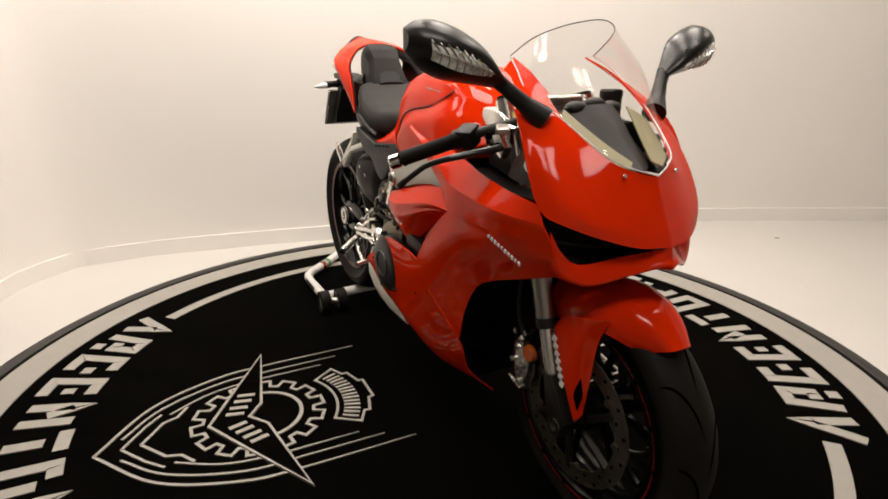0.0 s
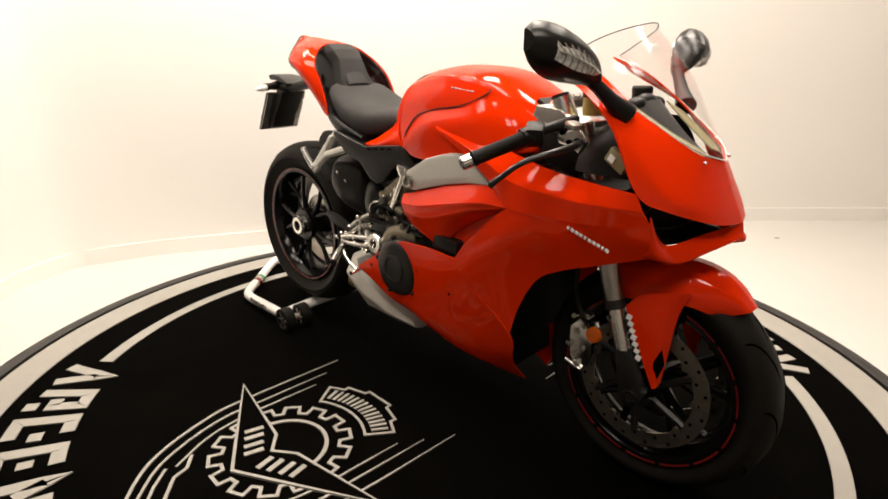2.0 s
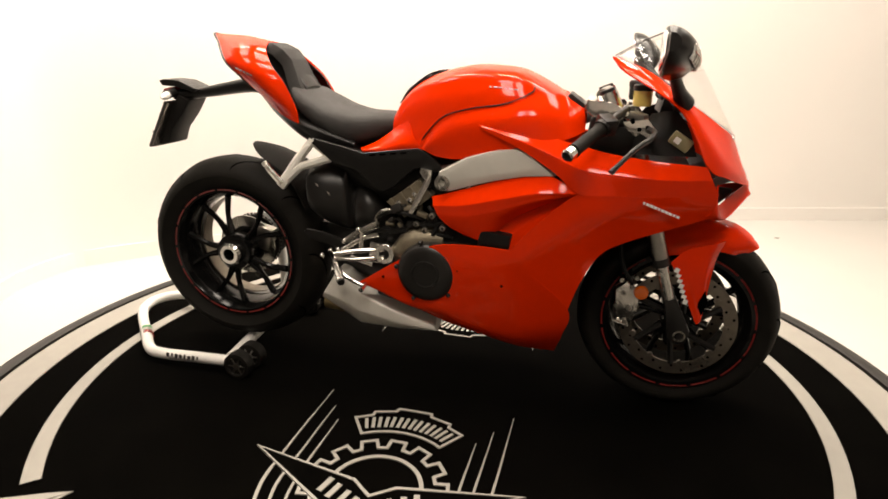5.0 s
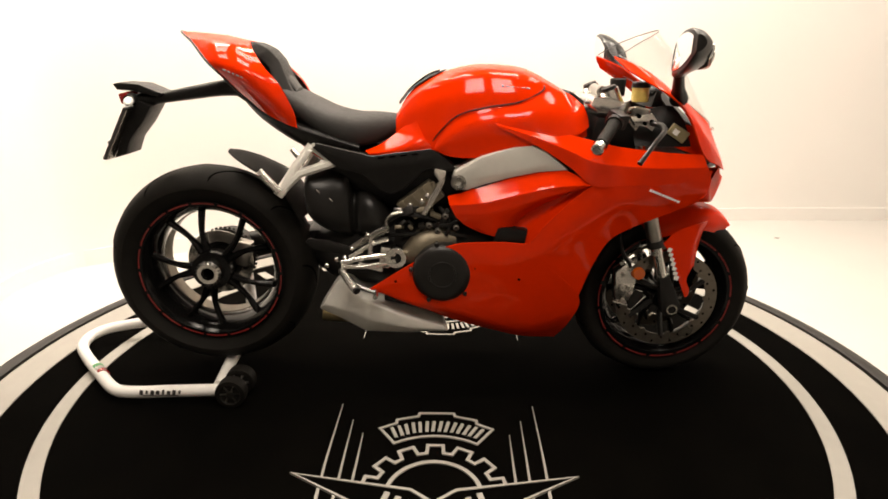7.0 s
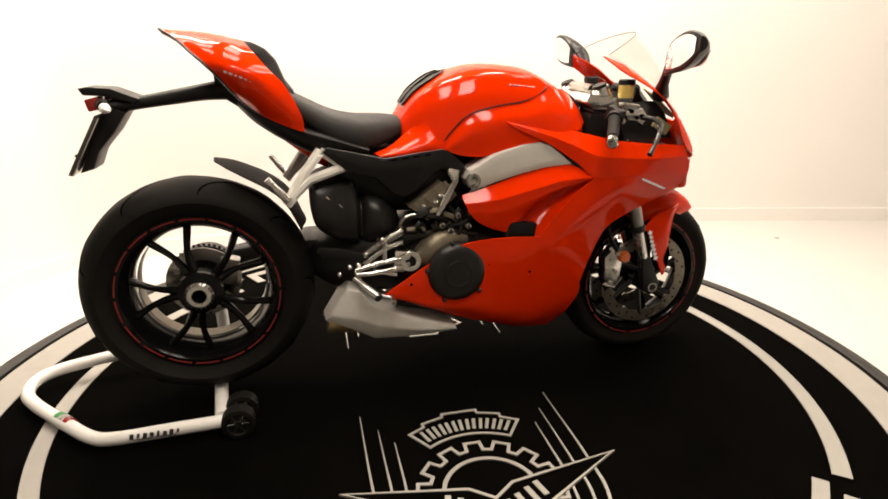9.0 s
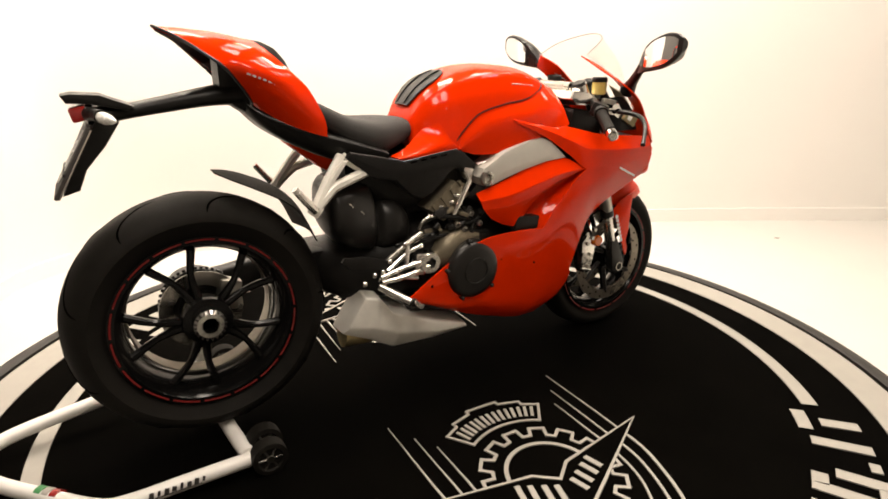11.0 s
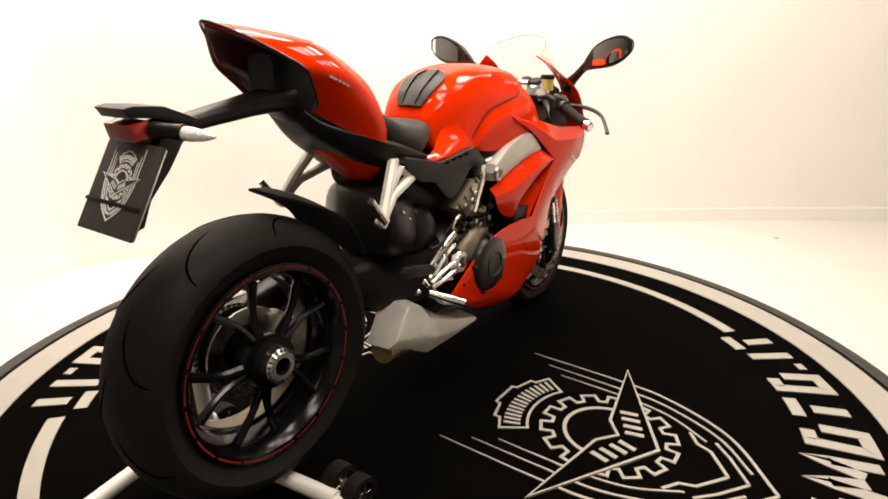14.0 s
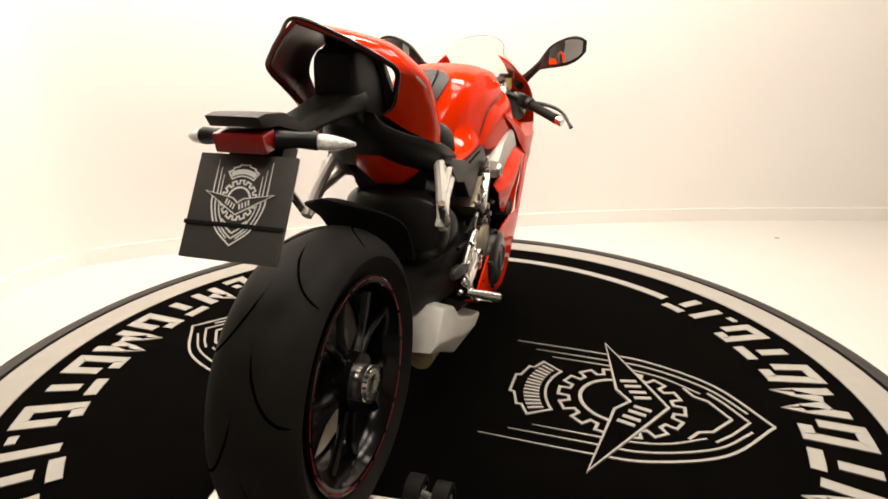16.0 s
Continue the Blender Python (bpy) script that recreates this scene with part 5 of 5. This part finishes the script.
    part("cockpit_floor", sheet([[(0.42, -0.18, 0.80), (0.55, -0.19, 0.785), (0.70, -0.175, 0.78)], [(0.42, 0, 0.78), (0.55, 0, 0.77), (0.70, 0, 0.79)], [(0.42, 0.18, 0.80), (0.55, 0.19, 0.785), (0.70, 0.175, 0.78)]], 8, 8, 0.004, False, (0.5, 0, 0.5)), BLACK, b)
    for s in (1, -1):
        part("screen_stay", sheet([[(0.803, -s * 0.042, 0.847), (0.768, -s * 0.082, 0.865), (0.680, -s * 0.114, 0.922)], [(0.790, -s * 0.024, 0.856), (0.728, -s * 0.052, 0.893), (0.650, -s * 0.084, 0.946)]], 6, 12, 0.003, False, (0.6, 0, 0.6)), KHAKI, b, "khaki inner screen panel")
        part("inner_cheek", sheet([[(0.56, -s * 0.15, 0.80), (0.63, -s * 0.165, 0.80), (0.715, -s * 0.165, 0.80)], [(0.56, -s * 0.13, 0.84), (0.63, -s * 0.15, 0.86), (0.69, -s * 0.155, 0.87)], [(0.60, -s * 0.105, 0.90), (0.635, -s * 0.125, 0.91), (0.66, -s * 0.135, 0.91)]], 8, 8, 0.003, False, (0.6, 0, 0.6)), BLACK, b, "black inner cockpit cheek panel")
        box = part("relay_box", block((0.672, -s * 0.166, 0.838), (0.055, 0.016, 0.034), (0, 32, -s * 8), 0.004), KHAKI, b, "khaki relay box inside the cowl")
        part("sticker", block((0.662, -s * 0.1765, 0.842), (0.016, 0.002, 0.015), (0, 32, -s * 8), 0), PLATE_WHITE, box, "white sticker")
        part("fork_cap", tube([(0.505, -s * 0.108, 0.90), (0.482, -s * 0.108, 0.952)], [0.028, 0.026], 20), ALU, b, "anodised fork cap")
        part("fork_cap_ring", tube([(0.483, -s * 0.108, 0.950), (0.479, -s * 0.108, 0.960)], [0.022, 0.021], 20), BLACK, b)
        bar = part("handlebar", tube([(0.535, -s * 0.115, 0.91), (0.50, -s * 0.18, 0.89), (0.408, -s * 0.335, 0.827)], 0.0115, 14, smooth=False), SATIN, b, "black clip-on handlebar")
        d = np.array((0.408 - 0.50, -s * (0.335 - 0.18), 0.827 - 0.89))
        p0 = np.array((0.50, -s * 0.18, 0.89))
        part("grip", tube([tuple(p0 + d * 0.33), tuple(p0 + d * 0.40), tuple(p0 + d * 0.92), tuple(p0 + d * 0.97)], [0.0185, 0.0165, 0.0165, 0.0185], 16, smooth=False), RUBBER, bar, "black rubber grip")
        part("bar_weight", tube([tuple(p0 + d * 0.98), tuple(p0 + d * 1.0), tuple(p0 + d * 1.11), tuple(p0 + d * 1.13)], [0.012, 0.0165, 0.0165, 0.012], 16, smooth=False), ALU, bar, "silver bar end weight")
        part("switch_gear", block(tuple(p0 + d * 0.17), (0.05, 0.042, 0.046), (0, 20, -s * 58), 0.010), BLACK, bar, "black switch housing")
        part("throttle_drum", tube([tuple(p0 + d * 0.24), tuple(p0 + d * 0.33)], 0.023, 16), BLACK, bar)
        part("lever_perch", block((0.562, -s * 0.168, 0.895), (0.044, 0.030, 0.026), (0, 10, -s * 30), 0.006), STEEL, bar, "machined master cylinder perch")
        for x0, z0 in ((0.548, 0.887), (0.586, 0.873), (0.566, 0.868)):
            part("perch_bolt", tube([(x0, -s * 0.18, z0), (x0, -s * 0.197, z0)], 0.0055, 10), GROOVE, bar)
        part("perch_fork", prism([(0.525, 0.885), (0.585, 0.895), (0.605, 0.87), (0.59, 0.845), (0.57, 0.858), (0.54, 0.862)], -s * 0.172, -s * 0.192, 0.004), ALU, bar)
        part("lever", tube([(0.588, -s * 0.19, 0.868), (0.600, -s * 0.23, 0.866), (0.588, -s * 0.285, 0.858), (0.552, -s * 0.335, 0.840), (0.518, -s * 0.365, 0.808), (0.500, -s * 0.378, 0.790)], [0.0085, 0.008, 0.007, 0.006, 0.006, 0.0075], 10), BLACK_GLOSS, bar, "black brake lever" if s == 1 else "black clutch lever")
        rv = part("fluid_reservoir", lathe([(0.0, 0.920), (0.022, 0.920), (0.024, 0.927), (0.024, 0.960), (0.0, 0.960)], (0.572, -s * 0.112, 0), 24, "z", False), FLUID if s == 1 else BLACK, bar, "translucent amber fluid reservoir" if s == 1 else "black fluid reservoir")
        part("lid", lathe([(0.0, 0.975), (0.022, 0.975), (0.0255, 0.971), (0.0255, 0.959), (0.0, 0.959)], (0.572, -s * 0.112, 0), 24, "z", False), BLACK, rv)
        # mirror on its stalk
        mi = new("mirror")
        mi.parent = b
        mi["label"] = "black wing mirror with built-in indicator"
        back = 0.0 if s == 1 else 0.028  # the left mirror is folded back a little
        part("stalk", tube([(0.670, -s * 0.146, 0.930), (0.651 - back * 0.3, -s * 0.181, 0.960), (0.636 - back * 0.7, -s * 0.214, 0.989), (0.623 - back, -s * 0.245, 1.016)], [0.026, 0.0165, 0.014, 0.016], 12), BLACK, mi, "black mirror stalk")
        rings = []
        for yy, zc, hz, xr, xf in ((0.222, 1.000, 0.012, 0.622, 0.650), (0.246, 1.018, 0.026, 0.606, 0.662), (0.270, 1.034, 0.038, 0.594, 0.668), (0.305, 1.047, 0.046, 0.588, 0.668), (0.345, 1.058, 0.048, 0.587, 0.658), (0.380, 1.067, 0.038, 0.588, 0.640), (0.404, 1.074, 0.019, 0.592, 0.615)):
            if s < 0:
                yy, zc, xr, xf = yy * 0.98 + 0.008, zc + 0.006, xr - 0.028, xf - 0.028
            w = xf - xr
            rings.append([(xr + w * fx, -s * yy, zc + hz * fz) for fx, fz in ((0, -0.93), (0.25, -1), (0.6, -0.8), (0.9, -0.4), (1, 0), (0.9, 0.4), (0.6, 0.8), (0.25, 1), (0, 0.93), (-0.01, 0))])
        part("housing", loft(rings, 24, 20), BLACK_GLOSS, mi, "glossy black mirror housing")
        gl = []
        for yy, zc, hz, xc in ((0.272, 1.036, 0.026, 0.5905), (0.305, 1.048, 0.0370, 0.5848), (0.345, 1.059, 0.0385, 0.5836), (0.376, 1.067, 0.0295, 0.5845), (0.391, 1.071, 0.018, 0.5868)):
            if s < 0:
                yy, zc, xc = yy * 0.98 + 0.008, zc + 0.006, xc - 0.028
            gl.append([(xc - 0.01 * hz, -s * yy, zc - hz), (xc - 0.0005, -s * yy, zc), (xc + 0.01 * hz, -s * yy, zc + hz)])
        part("glass", sheet(gl, 12, 10, 0.002, False, (0.9, -s * 0.36, 1.05)), MIRROR, mi, "clear mirror glass")
        ln = []
        for yy, zc, hz, xc in ((0.262, 1.016, 0.005, 0.6655), (0.295, 1.028, 0.014, 0.6690), (0.335, 1.042, 0.020, 0.6620), (0.374, 1.056, 0.016, 0.6450)):
            if s < 0:
                yy, zc, xc = yy * 0.98 + 0.008, zc + 0.006, xc - 0.028
            ln.append([(xc - 0.004, -s * yy, zc - hz), (xc + 0.002, -s * yy, zc), (xc - 0.002, -s * yy, zc + hz)])
        lens = part("indicator", sheet(ln, 12, 8, 0.004, False, (0.3, -s * 0.36, 1.05)), LENS, mi, "clear faceted indicator lens")
        mid = spline([r[1] for r in ln], 9)
        low, high = spline([r[0] for r in ln], 9), spline([r[2] for r in ln], 9)
        for i in range(1, 9):
            part("rib", tube([tuple(low[i] + (0.001, 0, 0)), tuple(mid[i] + (0.0015, 0, 0)), tuple(high[min(i + 1, 9)] + (0.001, 0, 0))], 0.0016, 5, 6), ALU, lens)
        part("rib", tube([tuple(p + (0.0015, 0, 0)) for p in mid], 0.0018, 5, 12), ALU, lens)
    part("inner_cowl", sheet([[(0.80, 0, 0.838), (0.772, -0.036, 0.842), (0.735, -0.062, 0.858)], [(0.74, 0, 0.885), (0.72, -0.04, 0.882), (0.685, -0.074, 0.885)], [(0.665, 0, 0.954), (0.655, -0.04, 0.950), (0.645, -0.072, 0.928)]], 12, 16, 0.003, True, (0.5, 0, 0.7)), SMOKE, b, "smoky grey inner cowl under the screen")
    scr = sheet([
        [(0.832, 0, 0.836), (0.811, -0.046, 0.850), (0.778, -0.083, 0.872), (0.672, -0.121, 0.940)],
        [(0.784, 0, 0.918), (0.754, -0.070, 0.925), (0.688, -0.118, 0.945), (0.600, -0.138, 0.978)],
        [(0.720, 0, 1.025), (0.688, -0.080, 1.022), (0.616, -0.125, 1.020), (0.545, -0.128, 1.020)],
        [(0.640, 0, 1.114), (0.614, -0.064, 1.103), (0.562, -0.102, 1.080), (0.500, -0.115, 1.045)]], 24, 30, 0.003, True, (0.4, 0, 0.8))
    w = part("windscreen", scr, SCREEN, b, "clear curved windscreen")
    w.visible_shadow = False
    edge = [(0.640, 0, 1.114), (0.614, -0.064, 1.103), (0.562, -0.102, 1.080), (0.500, -0.115, 1.045)]
    part("screen_edge", tube(mirrored(edge)[::-1] + edge[1:], 0.0012, 6, 36), SMOKE, w)
    for s in (1, -1):
        side = [(0.832, 0, 0.8365), (0.811, -s * 0.046, 0.8505), (0.778, -s * 0.083, 0.8725), (0.672, -s * 0.121, 0.9405), (0.600, -s * 0.138, 0.9785), (0.545, -s * 0.128, 1.0205), (0.500, -s * 0.115, 1.045)]
        part("screen_edge", tube(side, 0.0016, 6, 48), LENS, w)


def build_motorcycle():
    b = new("motorcycle")
    tagged(b, "glossy red sport motorcycle with black wheels, held on a paddock stand", "motorcycle")
    build_wheels(b)
    build_fairing(b)
    build_tank(b)
    build_tail(b)
    build_engine(b)
    build_front(b)
    emblem(PLATE_SPOT, pose(0, 0.006, 0), 0.0005, 0.165, 1.7, PLATE_WHITE, 0.0012)
    return b


build_room()
turntable = build_turntable()
stand = build_stand()
motorcycle = build_motorcycle()


def motions():
    walk(turntable, [(t, pose(0, 0, 0, 0, 0, HEADING + a)) for t, a in TURNS])
    walk(motorcycle, [(t, pose(0, 0, 0, 0, 0, HEADING + a) @ ON_DISC) for t, a in TURNS])
    walk(stand, [(t, pose(0, 0, 0, 0, 0, HEADING + a) @ ON_DISC) for t, a in TURNS])


motions()
